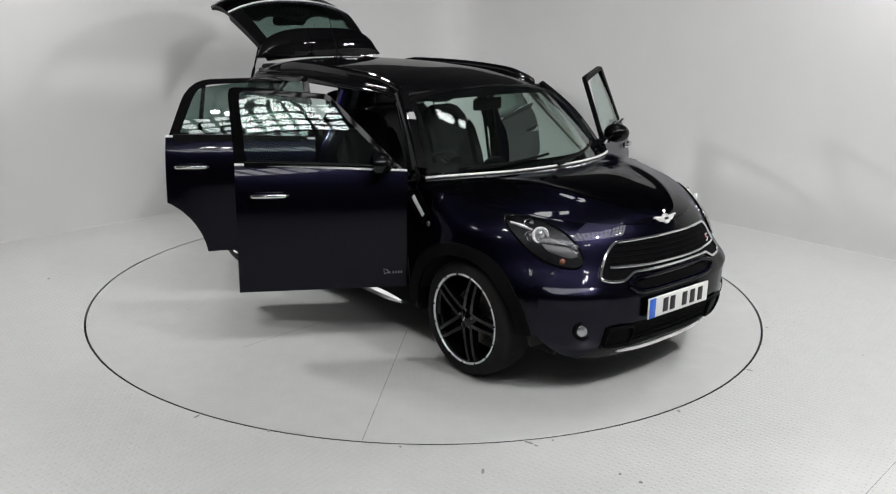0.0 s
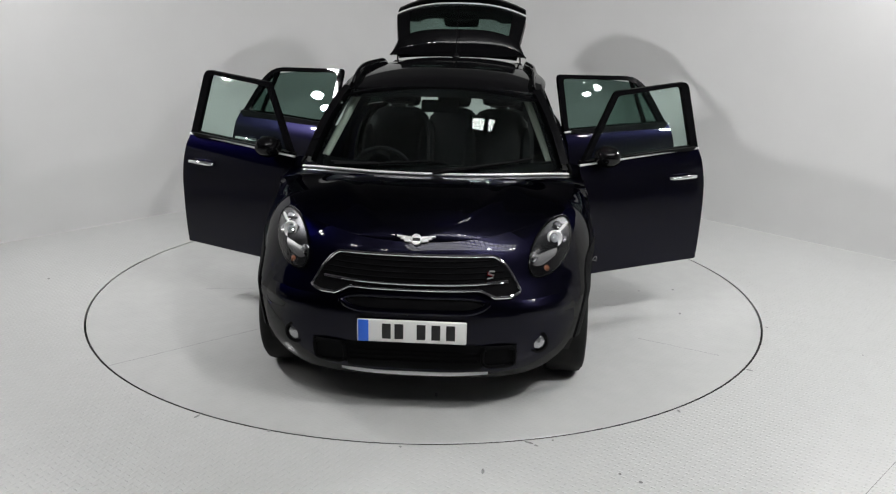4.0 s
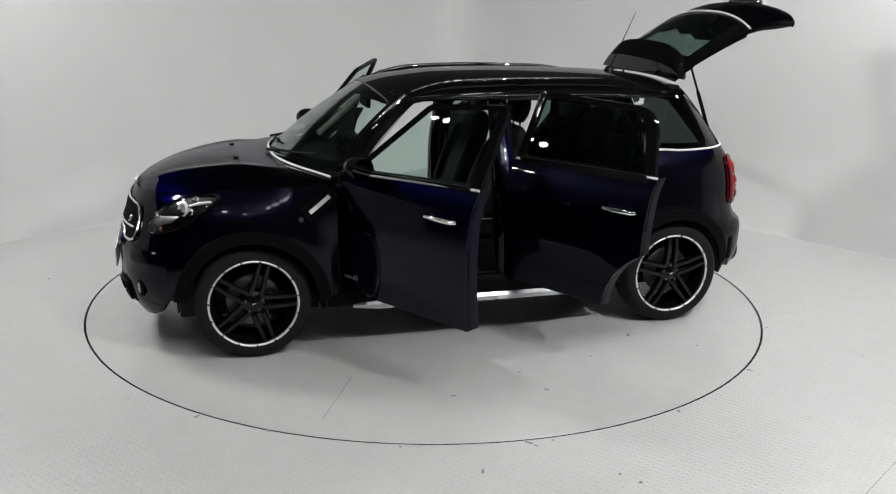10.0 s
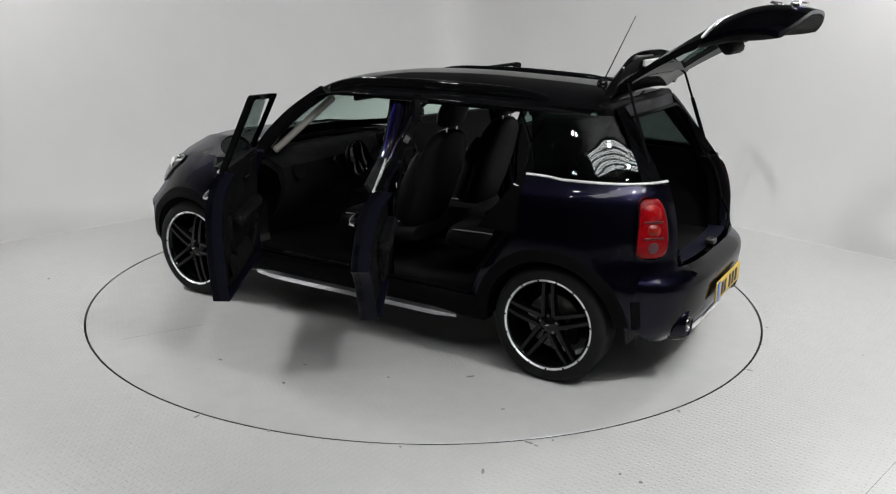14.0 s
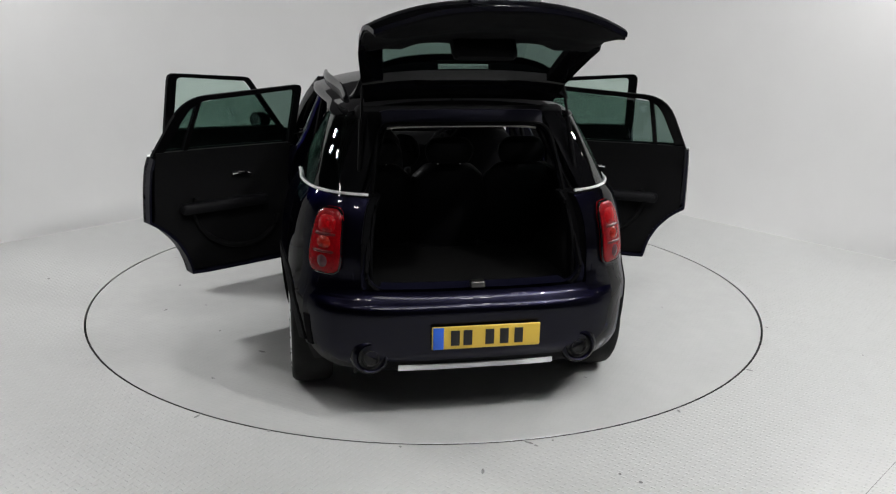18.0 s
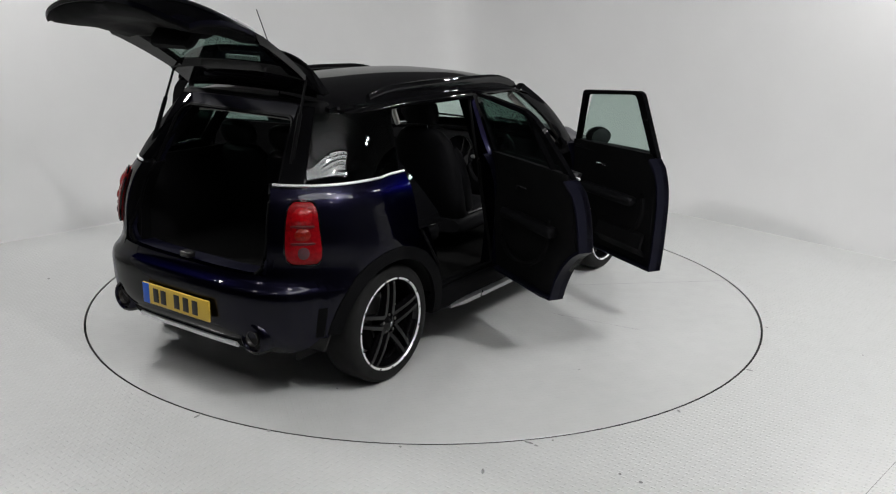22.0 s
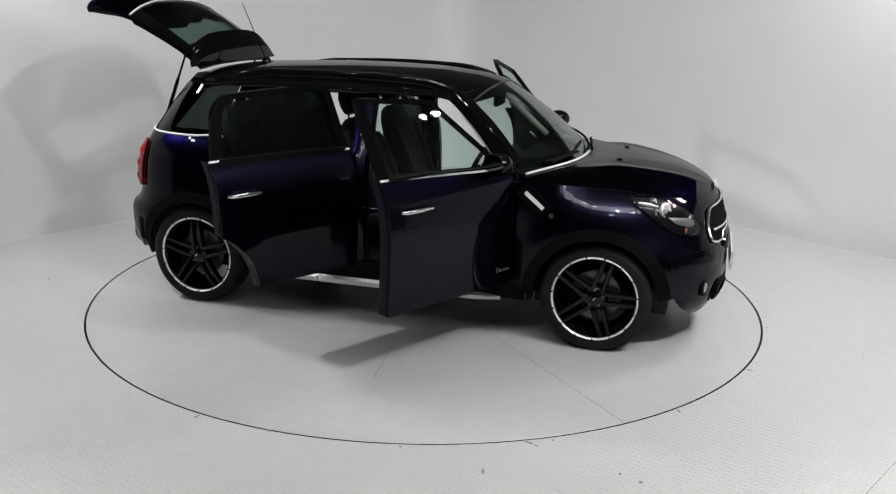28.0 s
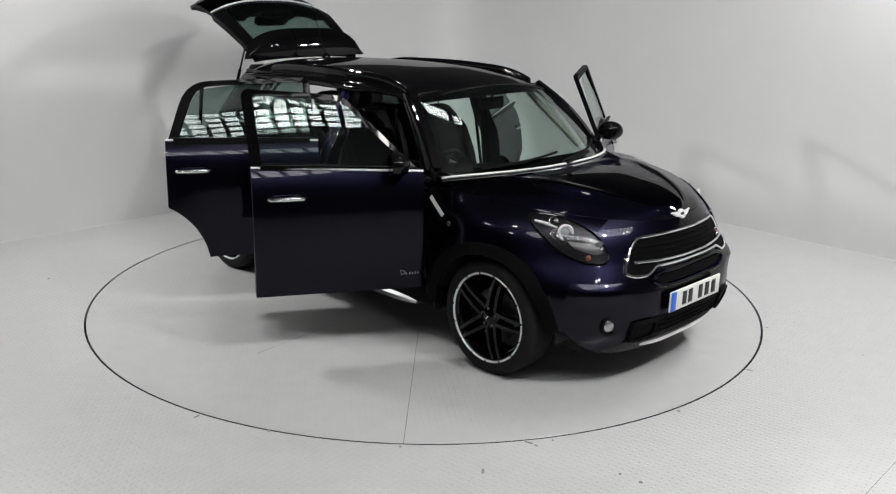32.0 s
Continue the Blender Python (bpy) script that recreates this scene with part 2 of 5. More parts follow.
def studio():
    # floor with a round hole for the turntable
    s = Shape()
    n = 128
    ring = lambda r, z: [(r * math.cos(2 * math.pi * k / n), r * math.sin(2 * math.pi * k / n), z) for k in range(n)]
    square = []
    for k in range(n):
        a = 2 * math.pi * k / n
        q = 11.0 / max(abs(math.cos(a)), abs(math.sin(a)))
        square.append((q * math.cos(a), q * math.sin(a), 0))
    s.grid([square, ring(R_HOLE, 0), ring(R_HOLE, -0.03)], closed_v=True)
    tagged(s.ob("floor", TREAD), "light grey painted steel tread plate floor", "floor", kind="structure")
    s = Shape().grid([ring(R_HOLE + 0.002, -0.03), ring(R_DISC - 0.003, -0.03), ring(R_DISC - 0.003, -0.003)], closed_v=True)
    tagged(s.ob("turntable_gap", GAP), "dark narrow gap round the turntable", "gap", kind="structure")
    # two white walls that meet in a softly rounded corner, with a small cove at the floor
    left, right = Vector((-0.703, -0.711)), Vector((0.670, -0.742))
    c = Vector(CORNER)
    rad = 0.55
    path = [c + left * d for d in (9.5, 7, 5, 3.5, 2.2, 1.2)]
    for k in range(9):
        t = k / 8
        path.append((1 - t) ** 2 * (c + left * rad) + 2 * t * (1 - t) * c + t * t * (c + right * rad))
    path += [c + right * d for d in (1.2, 2.2, 3.5, 5, 7, 9.5)]
    rows = []
    for i, p in enumerate(path):
        d = (path[min(i + 1, len(path) - 1)] - path[max(i - 1, 0)]).normalized()
        nrm = Vector((d.y, -d.x))
        row = [(*(p + nrm * (0.004 * (1 - math.sin(a)))), 0.004 * (1 - math.cos(a))) for a in steps(0, math.pi / 2, 3)]
        row += [(*p, z) for z in (0.8, 1.6, 2.25)]
        rows.append(row)
    back = [[(q[0], q[1] + 0.16, q[2]) for q in r] for r in rows]
    s = Shape().shell(rows, back)
    tagged(s.ob("wall_backdrop", WALL), "smooth white studio wall with a rounded corner", "wall", kind="structure")
    # dark unseen hall added to close the place; its greys tune the car's reflections
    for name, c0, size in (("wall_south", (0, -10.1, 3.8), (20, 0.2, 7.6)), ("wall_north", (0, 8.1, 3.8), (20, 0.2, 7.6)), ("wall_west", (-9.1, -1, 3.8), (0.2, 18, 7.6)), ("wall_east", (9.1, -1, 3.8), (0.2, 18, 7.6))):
        tagged(Shape().block(c0, size, 0.02).ob(name, HALL_GREY if name in ("wall_north", "wall_east") else DARK_WALL), "plain unseen hall wall, its grey set for reflections", "wall", kind="structure")
    tagged(Shape().block((0, -1, 7.7), (20, 20, 0.2), 0.02).ob("ceiling", HALL_GREY), "grey ceiling of the studio hall", "ceiling", kind="structure")
    # lattice of light panels over and behind the camera
    lat = tagged(new("light_lattice"), "bright ceiling light panels in a dark lattice frame", "ceiling light")
    lat.location = (2.13, -4.97, 6.3)
    lat.rotation_euler = (0, 0, radians(22))
    nx, ny, cx, cy = 26, 5, 0.31, 0.29
    pane = Shape().block((0, 0, 0), (cx - 0.065, cy - 0.07, 0.02), 0.004, n=1).ob("light_panel", GLOW, lat, smooth=0)
    for i in range(nx):
        for j in range(ny):
            p = pane if i + j == 0 else pane.copy()
            if p is not pane:
                scene.collection.objects.link(p)
            p.location = ((i - (nx - 1) / 2) * cx, (j - (ny - 1) / 2) * cy, 0)
    for i in range(nx + 1):
        Shape().block(((i - nx / 2) * cx, 0, 0), (0.080, ny * cy, 0.05), 0.004, n=1).ob("lattice_bar", PLASTIC, lat, smooth=0)
    for j in range(ny + 1):
        Shape().block((0, (j - ny / 2) * cy, 0.002), (nx * cx, 0.080, 0.045), 0.004, n=1).ob("lattice_bar", PLASTIC, lat, smooth=0)
    for x in (-3.0, 0.0, 3.0):
        for y in (-0.58, 0.58):
            Shape().tube([(x, y, 0.0), (x, y, 1.3)], 0.01).ob("hanger_rod", PLASTIC, lat)
    # small spot lamps in pairs round the set
    first = None
    for x, y, z in [(-3.6, -3.2, 4.3), (-1.2, -3.4, 4.4), (1.4, -3.4, 4.4), (3.8, -3.0, 4.3), (-4.3, -0.8, 4.0), (4.4, -0.6, 4.0), (-2.6, -5.0, 4.7), (2.8, -5.2, 4.7)]:
        for d in (-0.14, 0.14):
            aim = (Vector((0, 0, 0.6)) - Vector((x, y, z))).normalized()
            m = Matrix.Translation((x + d * abs(aim.y), y - d * aim.x, z)) @ aim.to_track_quat("Z", "Y").to_matrix().to_4x4()
            if first is None:
                first = tagged(new("spot_lamp"), "small black spot lamp with a bright lens", "spot lamp", group="spot lamps round the set")
                Shape().lathe([(0.0, -0.16), (0.06, -0.15), (0.08, -0.02), (0.086, 0.03), (0.078, 0.03), (0.07, 0.0)], Matrix(), 20).ob("housing", PLASTIC, first)
                Shape().lathe([(0.062, 0.006), (0.035, 0.012), (0.0, 0.014)], Matrix(), 16).ob("lens", SPOT_GLOW, first)
                Shape().tube([(0, 0, -0.15), (0, 0, -0.5)], 0.012).ob("bracket", PLASTIC, first)
                first.matrix_world = m
            else:
                copy_thing(first, m)
        c, aim = Vector((x, y, z)), (Vector((0, 0, 0.6)) - Vector((x, y, z))).normalized()
        e = c - aim * 0.5
        across = Vector((abs(aim.y), -aim.x, 0)) * 0.18
        pole = tagged(new("ceiling_pole"), "black ceiling pole carrying two spot lamps", "pole", group="ceiling poles")
        pole.location = e
        Shape().tube([(0, 0, 0), (0, 0, 7.6 - e.z)], 0.025).ob("upright", PLASTIC, pole)
        Shape().tube([-across, across], 0.02).ob("crossbar", PLASTIC, pole)
    # ceiling lamp over the car
    lamp = tagged(new("ceiling_lamp"), "bright rectangular ceiling lamp in a black housing", "ceiling light")
    lamp.location = (1.35, 0.45, 6.6)
    Shape().block((0, 0, 0.05), (1.10, 0.74, 0.12), 0.02).ob("lamp_housing", PLASTIC, lamp)
    Shape().block((-0.20, 0, -0.016), (0.46, 0.62, 0.02), 0.006).ob("lamp_panel", GLOW, lamp)
    Shape().block((0.33, 0, -0.016), (0.24, 0.56, 0.02), 0.006).ob("lamp_panel", GLOW, lamp)
    Shape().tube([(0, 0, 0.1), (0, 0, 1.0)], 0.015).ob("lamp_rod", PLASTIC, lamp)
    # joints between the floor plates
    for a, b in (((2.139, -2.358), (1.869, -2.633)), ):
        a, b = Vector(a), Vector(b)
        d = (a - b).normalized()
        a, b, w = a + d * 0.35, b - d * 3.0, Vector((-d.y, d.x)) * 0.0014
        s = Shape().grid([[(*(a + w), 0.0006), (*(a - w), 0.0006)], [(*(b + w), 0.0006), (*(b - w), 0.0006)]])
        tagged(s.ob("floor_joint", JOINT, smooth=0), "dark joint between floor plates", "joint", kind="structure")


studio()




def turntable():
    table = tagged(new("turntable"), "round steel turntable flush with the floor", "turntable")
    n = 128
    ring = lambda r, z: [(r * math.cos(2 * math.pi * k / n), r * math.sin(2 * math.pi * k / n), z) for k in range(n)]
    s = Shape().grid([[(0, 0, 0)] * n, ring(0.6, 0), ring(1.4, 0), ring(R_DISC - 0.002, 0), ring(R_DISC, -0.002)], closed_v=True)
    s.ob("deck", DECK, table)
    # joints between the deck's plates, seen as thin dark lines
    for (x0, y0), (x1, y1), w in (((0.55, -0.60), (1.53, -1.62), 0.0022), ((0.11, -0.95), (0.185, -1.52), 0.002), ((0.78, 1.36), (1.0, 1.80), 0.002)):
        d = Vector((x1 - x0, y1 - y0)).normalized()
        n2 = Vector((-d.y, d.x)) * w
        q = Shape().grid([[(x0 + n2.x, y0 + n2.y, 0.0006), (x0 - n2.x, y0 - n2.y, 0.0006)], [(x1 + n2.x, y1 + n2.y, 0.0006), (x1 - n2.x, y1 - n2.y, 0.0006)]])
        q.ob("deck_joint", JOINT, table, smooth=0)
    return table


TABLE = turntable()



def scuffs(name, places, parent, seed, label):
    """Small dark chips in the floor paint."""
    rnd = random.Random(seed)
    s = Shape()
    for x, y in places:
        n, r = 7, rnd.uniform(0.004, 0.011)
        st, tw = rnd.uniform(1.0, 2.6), rnd.uniform(0, 3)
        ring = []
        for k in range(n):
            a = 2 * math.pi * k / n
            q = r * rnd.uniform(0.6, 1.2)
            u, v = q * st * math.cos(a), q * math.sin(a)
            ring.append((x + u * math.cos(tw) - v * math.sin(tw), y + u * math.sin(tw) + v * math.cos(tw), 0.0007))
        o = len(s.v)
        s.v += ring
        s.f.append(tuple(range(o, o + n)))
    ob = s.ob(name, JOINT, parent, smooth=0)
    return tagged(ob, label, "" if parent else "scuffs", kind="stuff")


scuffs("floor_scuffs", [(2.572, -1.119), (1.816, -1.352), (-0.113, -2.261), (-1.108, -1.979), (-0.738, -2.118), (0.483, -2.212), (0.514, -2.239), (0.598, -2.188), (0.255, -2.477), (2.163, -0.678), (1.278, -1.873), (-2.68, 0.113), (0.931, -2.556), (0.256, -2.669), (0.854, -2.487)], None, 3, "small dark scuffs in the floor paint")
scuffs("deck_scuffs", [(-0.191, 1.741), (-0.134, 1.494), (-0.617, 1.382), (-0.985, 1.13), (-1.313, 1.386), (-1.2, 0.7), (0.3, 1.7), (-0.6, -1.5), (1.7, 0.2), (-1.6, -0.6)], TABLE, 5, "")

# ---- the car: x ahead, y to its left, origin midway between the axles ----
CAR = tagged(new("car"), "midnight blue compact crossover car, all doors and tailgate open", "car")
HUB, TYRE_R = 1.2975, 0.322
width = curve([0.18, 0.25, 0.35, 0.5, 0.65, 0.78, 0.88, 0.96, 1.03, 1.09, 1.15, 1.25, 1.35, 1.43, 1.52],
              [0.80, 0.835, 0.860, 0.876, 0.884, 0.886, 0.879, 0.862, 0.838, 0.795, 0.753, 0.698, 0.644, 0.600, 0.553])
nose_x = curve([0.16, 0.25, 0.33, 0.42, 0.52, 0.58, 0.64, 0.72, 0.80, 0.87, 0.93, 1.0], [1.92, 1.98, 2.012, 2.025, 2.022, 2.012, 1.995, 1.975, 1.95, 1.905, 1.85, 1.77])
tail_x = curve([0.22, 0.30, 0.38, 0.5, 0.575, 0.60, 0.63, 0.66, 0.72, 0.8, 0.9, 1.06, 1.25, 1.43, 1.5], [-1.86, -1.925, -1.962, -1.978, -1.988, -1.984, -1.955, -1.935, -1.925, -1.92, -1.90, -1.83, -1.685, -1.53, -1.45])
XF, XR = 1.05, -1.05
nf = curve([0.2, 0.54, 0.62, 0.70, 0.80, 0.92], [3.1, 3.1, 2.75, 2.35, 2.12, 2.0])
nr = curve([0.25, 0.52, 0.72, 0.95, 1.05, 1.5], [3.9, 3.7, 3.35, 3.45, 3.6, 3.6])
hood_edge = curve([0.80, 1.1, 1.4, 1.65, 1.85, 1.96], [0.985, 0.966, 0.940, 0.904, 0.874, 0.856])
hood_mid = curve([0.9, 1.13, 1.35, 1.6, 1.83, 1.925], [1.025, 1.026, 1.036, 1.006, 0.936, 0.872])
waist = curve([-1.8, -1.1, -0.2, 0.85], [1.088, 1.102, 1.085, 1.040])


def flare(x, z):
    """The body swells round the wheel arches."""
    hub = HUB if x > 0 else -HUB
    d = math.hypot(x - hub, z - 0.318)
    return (0.030 if x > 0 else 0.016) * math.exp(-((d - 0.40) / 0.13) ** 2) if z < 0.9 else 0.030 * math.exp(-((d - 0.40) / 0.13) ** 2) * 0.5


def rounding(x, z):
    """The shoulder below the bonnet's edge turns inwards."""
    if x < 0.95:
        return 1.0
    t = max(0.0, (z - (hood_edge(x) - 0.16)) / 0.16)
    return 1 - 0.09 * min(1.0, (x - 0.95) / 0.3) * min(t, 1.2) ** 2.3


def side(x, z):
    """Half the body's width at a place along the car and a height."""
    w = width(z)
    if x > XF:
        u = min(1.0, (x - XF) / (nose_x(z) - XF))
        n = nf(z)
        return w * rounding(x, z) * max(0.0, 1 - u**n) ** (1 / n) + flare(x, z)
    if x < XR:
        u = min(1.0, (x - XR) / (tail_x(z) - XR))
        n = nr(z)
        return w * max(0.0, 1 - u**n) ** (1 / n) + flare(x, z)
    # the window frames stand wider amidships than at the ends
    w += 0.058 * max(0.0, (z - 1.09) / 0.4) * math.exp(-((x + 0.25) / 0.5) ** 2)
    return w + (flare(x, z) if abs(x) > 0.84 else 0.0)


def end_point(phi, z, front=True, off=0.0):
    """A point of the nose or tail; phi 90 at the flank, 0 at the middle; off stands proud of it."""
    s = 1 if phi >= 0 else -1
    a = radians(abs(phi))
    c, q = max(math.cos(a), 0.0), max(math.sin(a), 0.0)
    n, x0, x1 = (nf(z), XF, nose_x(z)) if front else (nr(z), XR, tail_x(z))
    ln = abs(x1 - x0)
    dx, y = ln * c ** (2 / n), q ** (2 / n)
    x = x0 + (dx if front else -dx)
    w = width(z) * (rounding(x, z) if front else 1)
    nx, ny = c ** (2 - 2 / n) / ln, q ** (2 - 2 / n) / w
    k = math.hypot(nx, ny) or 1
    return Vector((x + (1 if front else -1) * off * nx / k, s * (w * y + flare(x, z) * min(1, 3 * y) + off * ny / k), z))


def phi_of_x(x, z):
    """The nose's angle at a place along the car."""
    return math.degrees(math.acos(min(1.0, ((x - XF) / (nose_x(z) - XF)) ** (nf(z) / 2))))


def phi_of_y(y, z):
    """The nose's angle at a place across the car."""
    w = width(z)
    for _ in range(4):
        q = min(0.999, abs(y) / w)
        ph = math.degrees(math.asin(q ** (nf(z) / 2)))
        w = width(z) * rounding(end_point(ph, z).x, z)
    return ph


def flank(x, z, off=0.0):
    return Vector((x, side(x, z) + off, z))


def panel(cols, nz, low, high, th=0.03, off=0.0):
    """A sheet of the body's side between two lines."""
    s = Shape()
    outer = [[flank(x, z, off) for z in steps(low(x), high(x), nz)] for x in cols]
    inner = [[p - Vector((0, th, 0)) for p in r] for r in outer]
    return s.shell(outer, inner)


def ribbon(a, b, th=0.03, off=0.0, closed=False):
    """A band of the body's side between two rows of (x, z)."""
    s = Shape()
    rows = [[flank(x, z, off) for x, z in (p, ((p[0] + q[0]) / 2, (p[1] + q[1]) / 2), q)] for p, q in zip(a, b)]
    if closed:
        rows.append(rows[0])
    inner = [[p - Vector((0, th, 0)) for p in r] for r in rows]
    return s.shell(rows, inner)


def arch_low(hub, r, floor_z):
    def at(x):
        d = r * r - (x - hub) ** 2
        return max(floor_z, 0.318 + math.sqrt(d)) if d > 0 else floor_z
    return at


def arch_cols(a, b, n, hub, r):
    """Columns from a to b, denser at an arch's ends."""
    return sorted({round(x, 4) for x in steps(a, b, n) + [hub + r * math.cos(radians(k)) for k in range(0, 181, 8)] if a <= x <= b})


def both(make):
    for s in (1, -1):
        make(s)




def front_body(s):
    low = arch_low(HUB, 0.415, 0.345)
    cols = arch_cols(0.83, 1.755, 24, HUB, 0.415)
    panel(cols, 12, low, lambda x: hood_edge(x), 0.02).ob("front_wing", PAINT, CAR, mirror=s)
    # matt arch trim
    arcs = [(HUB + 0.427 * math.cos(radians(a)), 0.318 + 0.427 * math.sin(radians(a))) for a in range(3, 181, 3)]
    arci = [(HUB + 0.360 * math.cos(radians(a)), 0.318 + 0.360 * math.sin(radians(a))) for a in range(3, 181, 3)]
    ribbon(arcs, arci, 0.02, 0.007).ob("arch_trim", PLASTIC, CAR, mirror=s)
    # slanting side scuttle with its chrome bar
    a, b = Vector((1.01, 0, 0.815)), Vector((0.845, 0, 0.945))
    up, dn = [], []
    for t in steps(0, 1, 6):
        p = a.lerp(b, t)
        up.append((p.x + 0.03, p.z + 0.035)), dn.append((p.x - 0.03, p.z - 0.035))
    sct = ribbon([(x, z) for x, z in up], [(x, z) for x, z in dn], 0.02, 0.008).ob("side_scuttle", GLOSS, CAR, mirror=s)
    up2 = [(p[0] * 0.60 + q[0] * 0.40, p[1] * 0.60 + q[1] * 0.40) for p, q in list(zip(up, dn))[1:6]]
    dn2 = [(p[0] * 0.36 + q[0] * 0.64, p[1] * 0.36 + q[1] * 0.64) for p, q in list(zip(up, dn))[1:6]]
    ribbon(up2, dn2, 0.010, 0.011).ob("scuttle_bar", MACHINED, sct, mirror=s, label="brushed silver bar")
    # small round repeater lamp
    p = flank(1.03, 0.80, 0.004)
    Shape().lathe([(0.0, 0.008), (0.011, 0.007), (0.015, 0.0)], Matrix.Translation(p) @ pose(0, 0, 0, -90, 0, 0), 16).ob("side_repeater", DISC, CAR, mirror=s)


both(front_body)


def nose():
    shares = steps(-1, 1, 44)

    def top(t):
        x = end_point(t * phi_of_x(1.752, 0.85), 0.85).x
        return hood_edge(x)

    def across(zs, off):
        return [[end_point(t * phi_of_x(1.752, z), z, True, off) for z in zs(t)] for t in shares]
    # nose panel with the grille, and bumper below
    s = Shape()
    zs = lambda t: steps(0.60, top(t), 9)
    s.shell(across(zs, 0.0), across(zs, -0.02))
    s.ob("nose_panel", PAINT, CAR)
    s = Shape()
    zs = lambda t: steps(0.19 + 0.15 * abs(t) ** 7, 0.60, 16)
    ledge = lambda t, z: 0.014 * math.exp(-((z - 0.555) / 0.035) ** 2) * min(1, 6 * (1 - abs(t))) * min(1, max(0, (abs(t) - 0.45) / 0.12))
    s.shell([[end_point(t * phi_of_x(1.752, z), z, True, ledge(t, z)) for z in zs(t)] for t in shares], across(zs, -0.03))
    bumper = s.ob("front_bumper", PAINT, CAR)

    def patch(name, mat, outline, off, parent, th=0.012, label="", n=10):
        """A plate on the nose between an upper and a lower line given over y."""
        s = Shape()
        ys, lo, hi = outline
        out = []
        for y in ys:
            col = []
            for z in steps(lo(y), hi(y), n):
                w = width(z)
                u = min(0.999, abs(y) / w)
                x = XF + (nose_x(z) - XF) * (1 - u**nf(z)) ** (1 / nf(z))
                col.append(Vector((x + off, y, z)))
            out.append(col)
        s.shell(out, [[p - Vector((th, 0, 0)) for p in r] for r in out])
        return s.ob(name, mat, parent, label)

    def band(name, mat, pts, r, off, parent, label="", closed=False):
        """A rod that runs over the nose through (y, z) points."""
        path = []
        for y, z in pts:
            u = min(0.999, abs(y) / width(z))
            path.append((XF + (nose_x(z) - XF) * (1 - u**nf(z)) ** (1 / nf(z)) + off, y, z))
        if closed:
            path.append(path[0])
        return Shape().tube(path, r, 8).ob(name, mat, parent, label)

    # hexagonal grille: dark mesh field, slats, chrome frame, mid bar
    hi = lambda y: 0.812 - 0.008 * (abs(y) / 0.36) ** 2 - 0.150 * max(0, (abs(y) - 0.36) / 0.14) ** 1.7
    lo = lambda y: 0.656 - 0.034 * min(1, max(0, (abs(y) - 0.31) / 0.07)) + 0.016 * max(0, (abs(y) - 0.44) / 0.06) ** 2
    ys = steps(-0.50, 0.50, 60)
    grille = patch("grille", MATT, (ys, lo, hi), 0.006, CAR, label="black slatted grille in a chrome frame")
    loop = [(y, hi(y)) for y in ys] + [(y, lo(y)) for y in ys[::-1]]
    band("grille_frame", CHROME, loop, 0.0075, 0.012, grille, "chrome", True)
    band("grille_bar", CHROME, [(y, 0.683 + 0.006 * (abs(y) / 0.45) ** 2) for y in steps(-0.44, 0.44, 24)], 0.007, 0.016, grille, "chrome")
    for k in range(4):
        z = 0.706 + 0.026 * k
        w = 0.455 - 0.012 * k
        band("grille_slat", MATT, [(y, z) for y in steps(-w + 0.02 * k, w - 0.02 * k, 20)], 0.0035, 0.009, grille)
    # small red and silver badge in the grille
    y, z, k = 0.36, 0.725, 0.66
    stroke = [(y + k * a, z + k * b) for a, b in ((0.025, 0.02), (-0.012, 0.024), (-0.02, 0.008), (0.016, -0.004), (0.012, -0.02), (-0.026, -0.024))]
    band("grille_badge", ALUMINIUM, stroke, 0.0038, 0.022, grille, "small silver letter-shaped badge with red edge")
    band("badge_edge", RED_HOT, [(a - 0.006, b - 0.004) for a, b in stroke[1:5]], 0.0022, 0.020, grille)
    # dark slot under the grille, lower intake, side ducts
    patch("upper_slot", PLASTIC, (steps(-0.33, 0.33, 20), lambda y: 0.556 + 0.03 * (abs(y) / 0.33) ** 6, lambda y: 0.622 - 0.012 * (abs(y) / 0.33) ** 4), 0.004, bumper)
    rim = [(y, 0.626 - 0.028 * (abs(y) / 0.35) ** 8) for y in steps(-0.35, 0.35, 40)] + [(y, 0.550 + 0.040 * (abs(y) / 0.35) ** 8) for y in steps(0.35, -0.35, 40)]
    band("slot_rim", PAINT, rim, 0.015, 0.004, bumper, "", True)
    intake = patch("lower_intake", PLASTIC, (steps(-0.325, 0.325, 26), lambda y: 0.245, lambda y: 0.391), 0.004, bumper)
    for k in range(3):
        band("intake_slat", MATT, [(y, 0.295 + 0.027 * k) for y in steps(-0.31, 0.31, 16)], 0.005, 0.008, intake)
    for sg in (1, -1):
        d = patch("side_duct", PLASTIC, (steps(sg * 0.325, sg * 0.495, 8), lambda y: 0.267, lambda y: 0.387), 0.008, bumper)
        yy = [sg * 0.340, sg * 0.480]
        cy, hy = (yy[0] + yy[1]) / 2, abs(yy[1] - yy[0]) / 2 + 0.008
        loop = [(cy + hy * math.copysign(abs(math.cos(a)) ** 0.45, math.cos(a)), 0.327 + 0.056 * math.copysign(abs(math.sin(a)) ** 0.45, math.sin(a))) for a in steps(0, 2 * math.pi, 28)[:-1]]
        band("duct_frame", PLASTIC, loop, 0.009, 0.014, d, "", True)
    # silver lower lip
    s = Shape()
    rows = []
